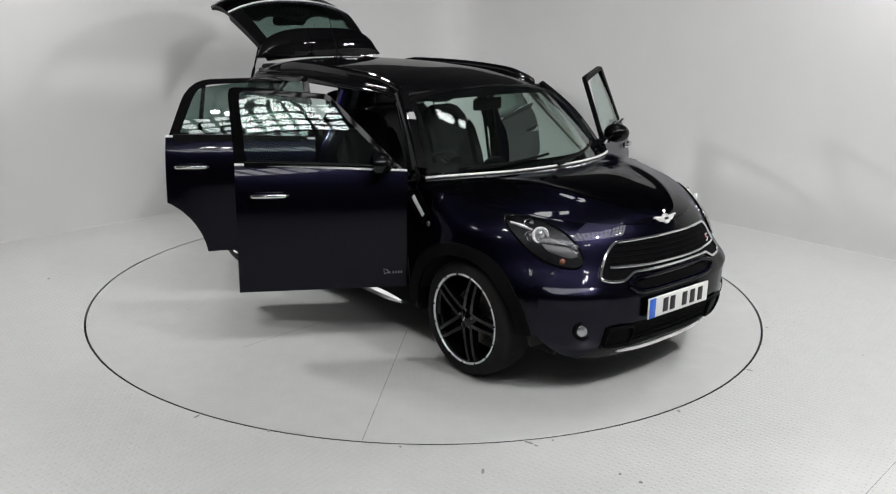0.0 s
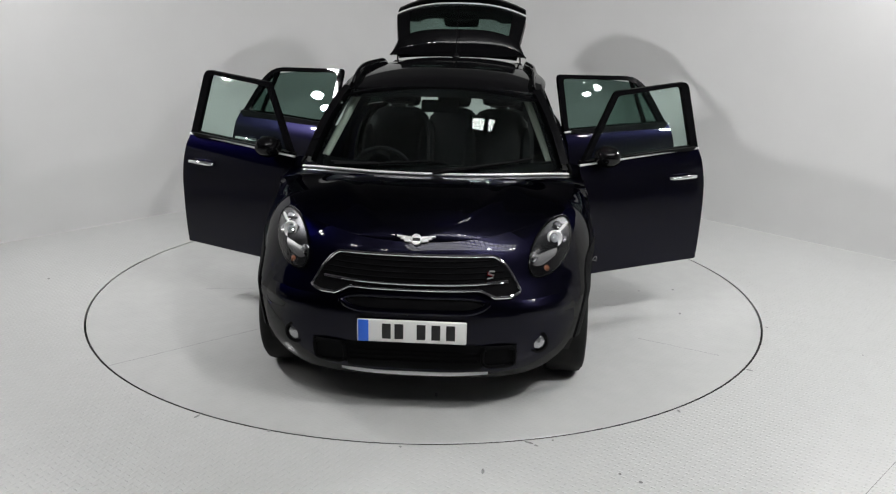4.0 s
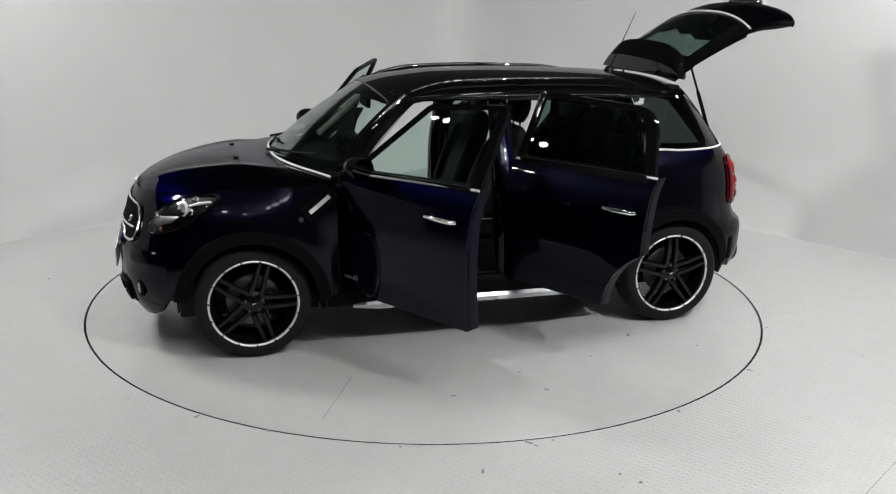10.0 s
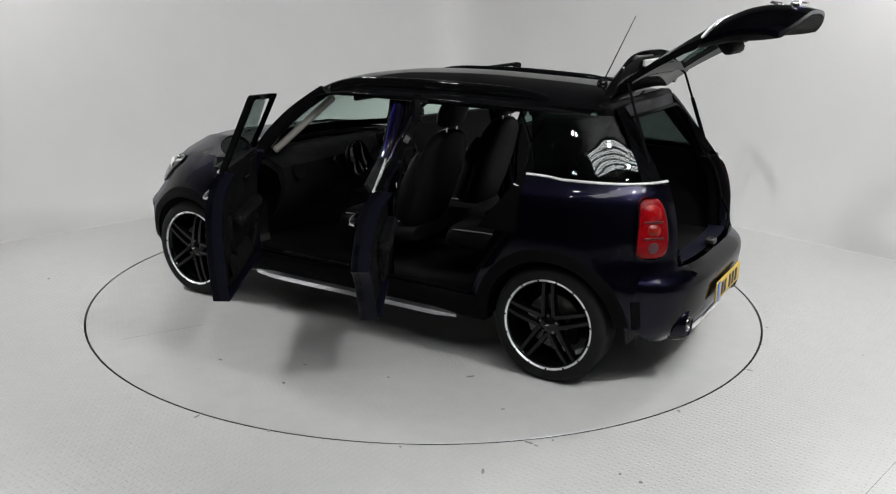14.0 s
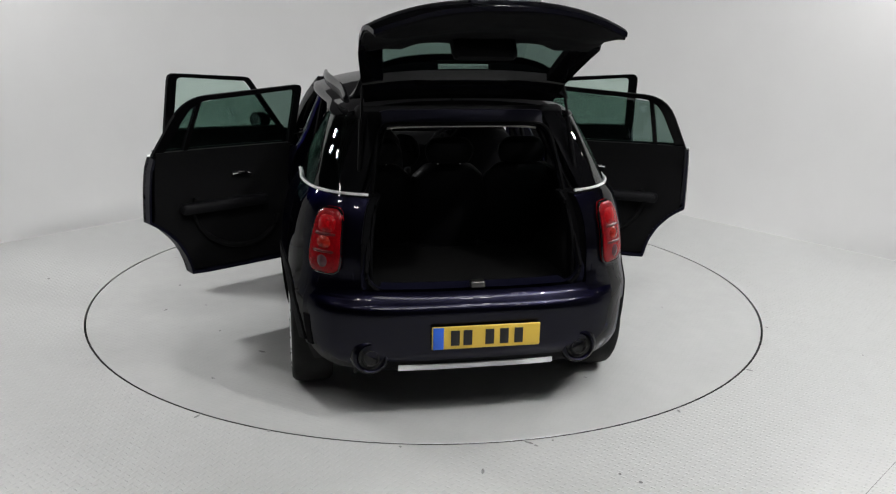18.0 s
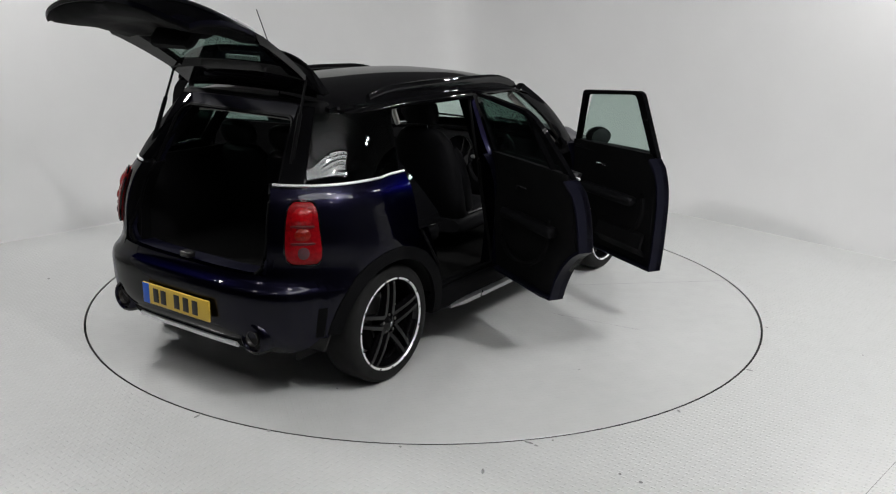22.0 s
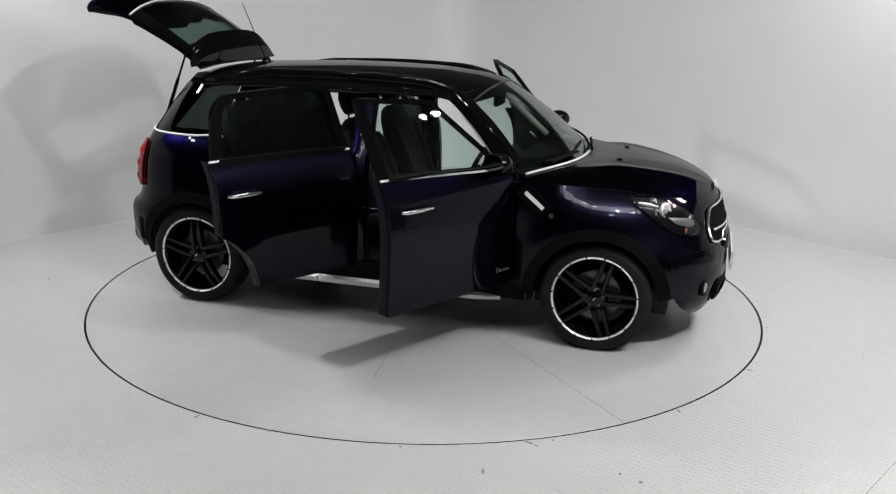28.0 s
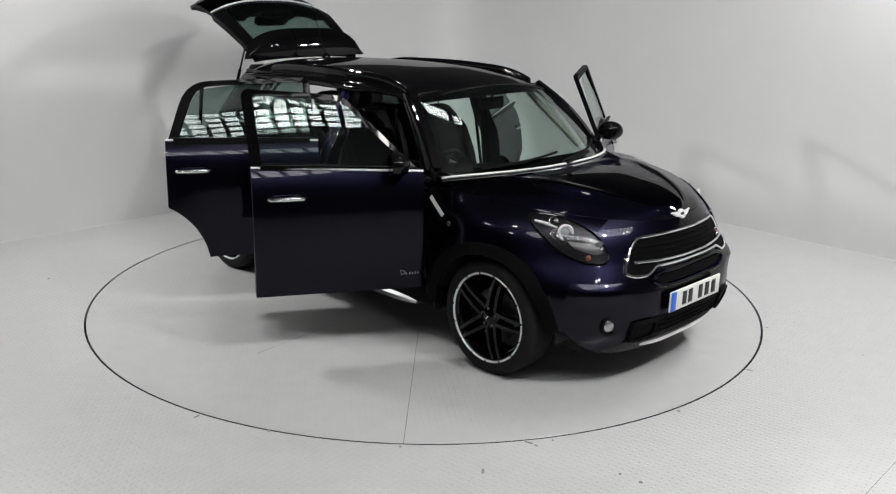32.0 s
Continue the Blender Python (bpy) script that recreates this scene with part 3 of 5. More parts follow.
    for y in steps(-0.36, 0.36, 24):
        u = abs(y) / width(0.2)
        x = XF + (nose_x(0.2) - XF) * (1 - u**nf(0.2)) ** (1 / nf(0.2))
        rows.append([(x + a, y, z + 0.02 * (abs(y) / 0.42) ** 3) for a, z in ((0.0, 0.226), (0.020, 0.222), (0.024, 0.206), (0.0, 0.198), (-0.02, 0.212))])
    s.loft(rows).ob("bumper_lip", MACHINED, bumper, "silver skid lip")
    # front plate: white, blue band, unreadable dark bars
    x = 2.046
    plate = tagged(Shape().block((x, -0.005, 0.462), (0.012, 0.52, 0.111), 0.006).ob("number_plate", WHITE_PLATE, CAR), "white front number plate")
    Shape().block((x + 0.0065, -0.235, 0.462), (0.004, 0.05, 0.107), 0.0015).ob("plate_band", BLUE_BAND, plate, "blue")
    plate_bars(plate, x + 0.0065, 1)
    # winged badge on the bonnet's front
    bz, bx = 0.876, 1.912
    tilt = Matrix.Translation((bx, 0.0, bz)) @ pose(0, 0, 0, 0, 62, 0)
    b = Shape().lathe([(0.0, 0.008), (0.018, 0.008), (0.020, 0.013), (0.026, 0.013), (0.028, 0.0)], tilt, 24).ob("bonnet_badge", MACHINED, CAR, "chrome winged badge")
    Shape().block((0, 0, 0), (0.014, 0.034, 0.004), 0.0015, n=1).ob("badge_bar", INK, b).matrix_local = tilt @ Matrix.Translation((0, 0, 0.0095))
    for sg in (1, -1):
        s = Shape()
        for k in range(3):
            y0, y1, u0, u1 = 0.026, 0.092 - 0.017 * k, -0.014 + 0.0095 * k, -0.021 + 0.0105 * k
            top = [[tilt @ Vector((u, sg * y, 0.009 - 0.002 * (y > 0.05))) for u in (c, c + 0.0075)] for y, c in ((y0, u0), ((y0 + y1) / 2, (u0 + u1) / 2), (y1, u1))]
            s.shell(top, [[p - Vector((0.005, 0, 0.005)) for p in r] for r in top])
        s.ob("badge_wing", MACHINED, b)


def plate_bars(plate, x, sg):
    """Dark bars in place of the characters, 2 then 3."""
    for k, c in enumerate((-0.135, -0.075, 0.03, 0.10, 0.17)):
        Shape().block((x, sg * (0.010 + c), 0.462), (0.004, 0.042, 0.075), 0.0015).ob("plate_mark", INK, plate)


nose()


def bonnet():
    s = Shape()
    rows = []
    for x in steps(0.79, 1.912, 28):
        row = []
        ze = hood_edge(x)
        ye = side(x, ze - 0.001)
        for q in steps(-1, 1, 44):
            xx = x
            if x < 1.16:
                # the rear edge bows ahead round the windscreen
                bow = 0.33 * (1 - abs(q) ** 2.5)
                xx = x + bow * (1.16 - x) / 0.37
            z = ze + (hood_mid(xx) - ze) * (1 - abs(q) ** (2.4 + 2.2 * min(1, max(0, (1.45 - x) / 0.5)))) + 0.017 * math.exp(-((abs(q) - 0.64 + 0.16 * (xx - 1.15)) / 0.075) ** 2) * min(1, max(0, (1.88 - xx) / 0.35)) * min(1, max(0, (xx - 1.08) / 0.2))
            row.append(Vector((xx, q * ye, z)))
        rows.append(row)
    s.shell(rows, [[p - Vector((0, 0, 0.02)) for p in r] for r in rows])
    hood = s.ob("bonnet", PAINT, CAR)
    # chrome strip along the bonnet's rear edge, washer jets
    Shape().tube([p + Vector((-0.010, 0, 0.008)) for p in rows[0][2:-2]], 0.0075, 8).ob("bonnet_strip", MACHINED, CAR, "chrome strip")
    for sg in (1, -1):
        Shape().block((1.33, sg * 0.24, 1.033), (0.03, 0.022, 0.016), 0.005).ob("washer_jet", PLASTIC, hood)


bonnet()


def headlamp(s):
    yc, zc, a, b = 0.640, 0.800, 0.098, 0.112

    def at(r, t, off):
        c, s = math.cos(t), math.sin(t)
        r *= (abs(c) ** 2.4 + abs(s) ** 2.4) ** (-1 / 2.4)
        z = zc + b * r * (0.98 * s + 0.14 * c)
        return end_point(phi_of_y(yc + a * r * (1.0 * c + 0.24 * s), z), z, True, off)
    n = 36
    ang = [2 * math.pi * k / n for k in range(n)]
    body = Shape().grid([[at(r, t, 0.004) for t in ang] for r in (1.04, 0.97, 0.6, 0.3, 0.02)], closed_v=True).ob("headlamp", LAMP_DARK, CAR, "clear headlamp with projector and black surround", mirror=s)
    Shape().tube([at(1.0, t, 0.008) for t in ang + ang[:1]], 0.0055, 6).ob("lamp_ring", GLOSS, body, mirror=s)
    # projector, main beam bowl, indicator and side lamp
    def aimed(r, t, off):
        c, nrm = at(r, t, off), (at(r, t, 0.05) - at(r, t, 0.0)).normalized()
        return Matrix.Translation(c) @ Vector((nrm.x * 0.7 + 0.45, nrm.y * 0.7, 0.15)).to_track_quat("Z", "Y").to_matrix().to_4x4()
    m = aimed(0.30, 1.1, 0.0)
    Shape().lathe([(0.026, 0.004), (0.033, 0.014), (0.039, 0.020), (0.043, 0.016), (0.042, 0.002)], m, 28).ob("projector_bezel", MACHINED, body, mirror=s)
    Shape().lathe([(0.025, 0.004), (0.022, 0.014), (0.014, 0.021), (0.0, 0.024)], m, 24).ob("projector_lens", GLASS_BALL, body, mirror=s)
    Shape().lathe([(0.006, 0.002), (0.018, 0.010), (0.024, 0.018), (0.027, 0.012)], aimed(0.70, 1.35, 0.0), 24).ob("main_beam_bowl", LAMP_FACET, body, mirror=s)
    Shape().lathe([(0.006, 0.002), (0.016, 0.008), (0.022, 0.016), (0.025, 0.010)], aimed(0.58, 0.25, 0.0), 20).ob("main_beam_bowl", LAMP_FACET, body, mirror=s)
    Shape().lathe([(0.0, 0.004), (0.014, 0.008), (0.021, 0.014), (0.025, 0.006)], aimed(0.80, 3.3, 0.0), 20).ob("side_lamp", FOG_GLASS, body, mirror=s)
    Shape().lathe([(0.0, 0.012), (0.010, 0.011), (0.017, 0.004)], aimed(0.78, 4.75, 0.0), 16).ob("indicator", SMOKED_AMBER, body, mirror=s)
    # bright bar beside the projector and grey lower skirt
    Shape().tube([at(0.50, 1.15, 0.014), at(0.70, 0.92, 0.014), at(0.90, 0.74, 0.010)], [0.005, 0.009, 0.006], 8).ob("brow_bar", MACHINED, body, mirror=s)
    rows = []
    for v in steps(0, 1, 5):
        row = []
        for u in steps(0, 1, 10):
            c, h = -0.70 + 1.02 * u - 0.05 * v, -0.08 - v * (0.30 + 0.16 * math.sin(math.pi * u))
            row.append(at(math.hypot(c, h), math.atan2(h, c), 0.007 + 0.008 * math.sin(math.pi * v)))
        rows.append(row)
    Shape().grid(rows).ob("lamp_skirt", LAMP_GREY, body, mirror=s)
    lens = Shape().grid([[at(r, t, 0.012 + 0.014 * (1 - r**2.5)) for t in ang] for r in (0.99, 0.93, 0.8, 0.6, 0.4, 0.2, 0.01)], closed_v=True).ob("lamp_glass", CLEAR, body, mirror=s)
    lens.visible_shadow = False
    # fog lamp
    ph = phi_of_y(0.60, 0.38)
    p = end_point(ph, 0.38, True, -0.012)
    q = end_point(ph, 0.38, True, 0.05)
    m = Matrix.Translation(p) @ ((q - p).normalized() * 0.6 + Vector((0.6, 0, 0))).to_track_quat("Z", "Y").to_matrix().to_4x4()
    fog = Shape().lathe([(0.056, 0.0), (0.054, 0.012), (0.042, 0.016), (0.040, 0.004), (0.0, 0.002)], m, 28).ob("fog_lamp", PLASTIC, CAR, mirror=s)
    Shape().lathe([(0.040, 0.004), (0.034, 0.012), (0.02, 0.018), (0.0, 0.02)], m, 24).ob("fog_lens", FOG_GLASS, fog, mirror=s)


LAMP_GREY = material("grey_lamp_skirt", (0.11, 0.11, 0.115), 0.35, spec=0.4)
LAMP_DARK = material("smoked_reflector", (0.016, 0.016, 0.018), 0.3, metal=1.0)
LAMP_FACET = material("faceted_reflector", (0.80, 0.80, 0.82), 0.16, metal=1.0, bump=0.8, bump_scale=90)
SMOKED_AMBER = material("smoked_amber", (0.20, 0.075, 0.04), 0.25, spec=0.4)
GLASS_BALL = material("projector_glass", (0.5, 0.52, 0.55), 0.03, metal=0.6, coat=1.0)
both(headlamp)


def rear_body(s):
    low = arch_low(-HUB, 0.415, 0.36)
    cols = arch_cols(-1.75, -1.105, 20, -HUB, 0.415)
    panel(cols, 12, low, lambda x: waist(x) - 0.004, 0.03).ob("rear_quarter", PAINT, CAR, mirror=s)
    # sill end ahead of the arch
    arcs = [(-HUB + 0.427 * math.cos(radians(a)), 0.318 + 0.427 * math.sin(radians(a))) for a in range(-4, 175, 4)]
    arci = [(-HUB + 0.360 * math.cos(radians(a)), 0.318 + 0.360 * math.sin(radians(a))) for a in range(-4, 175, 4)]
    ribbon(arcs, arci, 0.02, 0.007).ob("arch_trim", PLASTIC, CAR, mirror=s)
    # corner round to the tailgate's opening
    s0 = Shape()
    inner = lambda z: math.degrees(math.asin((0.545 / 0.88) ** (nr(z) / 2)))
    phs = steps(0, 1, 16)
    out = [[end_point(62 + (inner(z) - 62) * t, z, False) for z in steps(0.60, 1.08, 12)] for t in phs]
    s0.shell(out, [[end_point(62 + (inner(p.z) - 62) * t, p.z, False, -0.03) for p in r] for t, r in zip(phs, out)])
    s0.ob("rear_corner", PAINT, CAR, mirror=s)
    jamb = [[p + Vector(d) for d in ((0.002, 0.004, 0), (0.02, -0.012, 0), (0.045, -0.018, 0), (0.055, -0.05, 0), (0.11, -0.062, 0))] for p in out[-1]]
    jt = [[end_point(31 - 1.5 * (z - 1.08) / 0.36, z, False) + Vector(d) for d in ((0.002, 0.006, 0), (0.02, -0.012, 0), (0.045, -0.018, 0), (0.055, -0.04, 0), (0.11, -0.05, 0))] for z in steps(1.09, 1.44, 8)]
    jamb += jt
    Shape().shell(jamb, [[p + Vector((0.012, 0.006, 0)) for p in r] for r in jamb]).ob("boot_jamb", MATT, CAR, mirror=s)
    Shape().tube([r[3] + Vector((-0.006, -0.004, 0)) for r in jamb], 0.009, 6).ob("boot_seal", PLASTIC, CAR, mirror=s)
    # rear pillar only behind the glass; the glass itself ends ahead of it
    pil = Shape()
    php = steps(44, 30, 12)
    lift = lambda ph, z: (ph - 30) / 14 * max(0.0, 0.030 * (1 - math.exp(-(z - 1.095) / 0.075)))
    out = [[end_point(ph, z, False, lift(ph, z)) for z in steps(1.08, 1.44, 9)] for ph in php]
    pil.shell(out, [[end_point(ph, p.z, False, -0.05) for p in r] for ph, r in zip(php, out)])
    pil.ob("rear_pillar", FRAME, CAR, mirror=s)
    # dark quarter glass
    g = Shape()
    swell = lambda z: 0.030 * (1 - math.exp(-(z - 1.095) / 0.075))

    def pane(t, z, d):
        if t < 0.25:
            x0, x1 = -1.145 + 0.10 * (z - 1.095) / 0.315, end_point(80, z, False).x
            return flank(x0 + (x1 - x0) * t / 0.25, z, swell(z) + d)
        return end_point(80 - 36 * (t - 0.25) / 0.75, z, False, swell(z) + d)
    zq = steps(1.095, 1.41, 16)
    g.shell([[pane(t, z, -0.004) for z in zq] for t in steps(0, 1, 24)], [[pane(t, z, -0.010) for z in zq] for t in steps(0, 1, 24)])
    g.ob("quarter_glass", TINT_DARK, CAR, mirror=s, label="dark tinted quarter window")
    # chrome line round the waist
    path = [flank(x, waist(x) + 0.002, 0.004) for x in steps(-1.105, -1.22, 4)] + [end_point(ph, waist(-1.4) - 0.002, False, 0.004) for ph in steps(82, 26, 26)]
    Shape().tube(path, 0.007, 8).ob("waist_strip", MACHINED, CAR, mirror=s, label="chrome waist strip")
    # tall red tail lamp
    n = 32

    def at(r, t, off):
        # upright rounded rectangle
        cx, cz = math.cos(t), math.sin(t)
        k = (abs(cx) ** 5 + abs(cz) ** 5) ** -0.2
        z = 0.884 + 0.146 * r * k * cz
        return end_point(42.2 - 1.2 * r * cz + (7.7 - 0.9 * cz) * r * k * cx, z, False, off)
    ang = [2 * math.pi * k / n for k in range(n)]
    lamp = Shape().grid([[at(r, t, o) for t in ang] for r, o in ((1.05, 0.0), (1.03, 0.014), (0.97, 0.022), (0.8, 0.024), (0.4, 0.026), (0.02, 0.026))], closed_v=True).ob("tail_lamp", RED_LAMP, CAR, mirror=s, label="red upright tail lamp")
    Shape().tube([at(1.02, t, 0.012) for t in ang + ang[:1]], 0.007, 6).ob("lamp_ring", GLOSS, lamp, mirror=s)
    def cell(name, mat, dz, ry, rz, power, lift):
        """A rounded lens cell on the lamp's face."""
        shape = lambda t: (abs(math.cos(t)) ** power + abs(math.sin(t)) ** power) ** (-1 / power)
        rows = [[end_point(42.2 - 8 * dz + ry * q * shape(t) * math.cos(t), 0.884 + dz + rz * q * shape(t) * math.sin(t), False, 0.025 + lift * (1 - q * q)) for t in ang] for q in (1.0, 0.85, 0.6, 0.3, 0.02)]
        return Shape().grid(rows, closed_v=True).ob(name, mat, lamp, mirror=s)
    cell("stop_lens", RED_HOT, 0.082, 4.6, 0.040, 2.6, 0.012)
    cell("indicator_lens", RED_MID, -0.002, 3.6, 0.030, 2.2, 0.012)
    cell("reversing_lens", RED_DEEP, -0.090, 2.5, 0.030, 2.2, 0.008)
    for dz in (0.036, -0.044):
        cell("lens_divider", RED_BAR, dz, 5.4, 0.007, 4.0, 0.006)
    # exhaust tail pipe
    m = Matrix.Translation((-1.825, 0.51, 0.354)) @ pose(0, 0, 0, 0, -90, 0)
    pipe = Shape().lathe([(0.034, 0), (0.034, 0.12), (0.038, 0.126), (0.041, 0.12), (0.041, 0.0)], m, 24).ob("tail_pipe", DISC, CAR, mirror=s)
    Shape().lathe([(0.0, 0.05), (0.034, 0.06)], m, 20).ob("pipe_bore", GAP, pipe, mirror=s)


both(rear_body)


def rear_bumper():
    s = Shape()
    ts = steps(-1, 1, 72)

    def bulge(t, z, off):
        end = math.degrees(math.acos(((-1.745 - XR) / (tail_x(z) - XR)) ** (nr(z) / 2)))
        step = 0.016 * max(0, math.sin(math.pi * min(1, (z - 0.26) / 0.36))) ** 0.5 * min(1, (1.02 - abs(t)) / 0.3)
        return end_point(t * end, z, False, off + step)
    zs = steps(0.27, 0.54, 9) + [0.56, 0.575, 0.588, 0.60, 0.615, 0.63, 0.648, 0.665]
    rise = lambda t, z: z + 0.10 * abs(t) ** 8 * (0.665 - z) / 0.395
    s.shell([[bulge(t, rise(t, z), 0) for z in zs] for t in ts], [[bulge(t, rise(t, z), -0.04) for z in zs] for t in ts])
    bumper = s.ob("rear_bumper", PAINT, CAR)
    # rounded frame of the boot's opening, its seal and the ribbed sill
    depth = curve([0.60, 0.66, 0.8, 0.95, 1.08, 1.25, 1.42], [-1.86, -1.86, -1.845, -1.815, -1.75, -1.62, -1.475])

    def opening(grow):
        """Points round the opening, widened by a margin."""
        pts = []
        for cy, cz, r, a0 in ((0.425, 0.745, 0.085, 270), (0.365, 1.315, 0.06, 0), (-0.365, 1.315, 0.06, 90), (-0.425, 0.745, 0.085, 180)):
            for k in range(7):
                a = radians(a0 + 15 * k)
                y, z = cy + (r + grow) * math.cos(a), cz + (r + grow) * math.sin(a)
                pts.append(Vector((depth(z) - 0.012 * (1 - (y / 0.6) ** 2), y, z)))
        return pts + pts[:1]
    bands = [[a + Vector((0.0, 0, 0)), b, c + Vector((0.01, 0, 0))] for a, b, c in zip(opening(0.075), opening(0.035), opening(0.0))]
    frame_ob = Shape().shell(bands, [[p + Vector((0.02, 0, 0)) for p in r] for r in bands]).ob("boot_frame", SHUT, CAR)
    Shape().tube([p + Vector((-0.006, 0, 0)) for p in opening(0.012)], 0.011, 6, False).ob("boot_seal", PLASTIC, frame_ob)
    s = Shape()
    rows = [[end_point(ph, 0.655, False, d) + Vector((0, 0, h)) for d, h in ((-0.004, 0.0), (-0.02, 0.006), (-0.06, 0.010), (-0.14, 0.012))] for ph in steps(-20, 20, 24)]
    s.shell(rows, [[p - Vector((0, 0, 0.03)) for p in r] for r in rows])
    s.ob("boot_sill", SHUT, CAR, "dark painted boot sill")
    # lower dark valance with silver lip and side vents
    s = Shape()
    rows = [[end_point(ph, z, False, 0.012) for z in steps(0.272, 0.345, 4)] for ph in steps(-22, 22, 30)]
    s.shell(rows, [[p + Vector((0.02, 0, 0)) for p in r] for r in rows])
    s.ob("valance", PLASTIC, bumper)
    s = Shape()
    rows = []
    for ph in steps(-12, 12, 20):
        p = end_point(ph, 0.29, False, 0.012)
        rows.append([p + Vector((-a, 0, z)) for a, z in ((0.0, 0.016), (0.016, 0.01), (0.018, -0.008), (0.0, -0.02), (-0.015, 0.0))])
    s.loft(rows).ob("bumper_lip", MACHINED, bumper, "silver skid lip")
    for sg in (1, -1):
        s = Shape()
        rows = [[end_point(sg * (ph + 14 * (z - 0.49)), z, False, 0.006) for z in steps(0.37, 0.52, 6)] for ph in steps(52, 56, 4)]
        s.shell(rows, [[p * 0.99 + Vector((0, 0, 0.005)) for p in r] for r in rows]).ob("bumper_vent", MATT, bumper)
        # arched outlet round the tail pipe
        m = Matrix.Translation((-1.930, sg * 0.51, 0.356)) @ pose(0, 0, 0, 0, -90, 0)
        ring = Shape().lathe([(0.098, -0.06), (0.090, 0.0), (0.078, 0.020), (0.068, 0.024), (0.060, 0.016), (0.056, -0.02)], m, 36).ob("exhaust_surround", PAINT, bumper)
        Shape().lathe([(0.060, 0.012), (0.052, 0.004), (0.0, 0.003)], m, 28).ob("outlet_shroud", GAP, ring)
    x = -2.012
    plate = tagged(Shape().block((x, -0.025, 0.462), (0.012, 0.52, 0.111), 0.006).ob("number_plate", YELLOW_PLATE, CAR), "yellow rear number plate")
    Shape().block((x - 0.0065, 0.205, 0.462), (0.004, 0.05, 0.107), 0.0015).ob("plate_band", BLUE_BAND, plate, "blue")
    plate_bars(plate, x - 0.0065, -1)


rear_bumper()

# ---- roof, screen, pillars ----
roof_mid = curve([-1.45, -1.3, -0.9, -0.4, 0.0, 0.3, 0.46], [1.485, 1.505, 1.528, 1.538, 1.53, 1.498, 1.455])


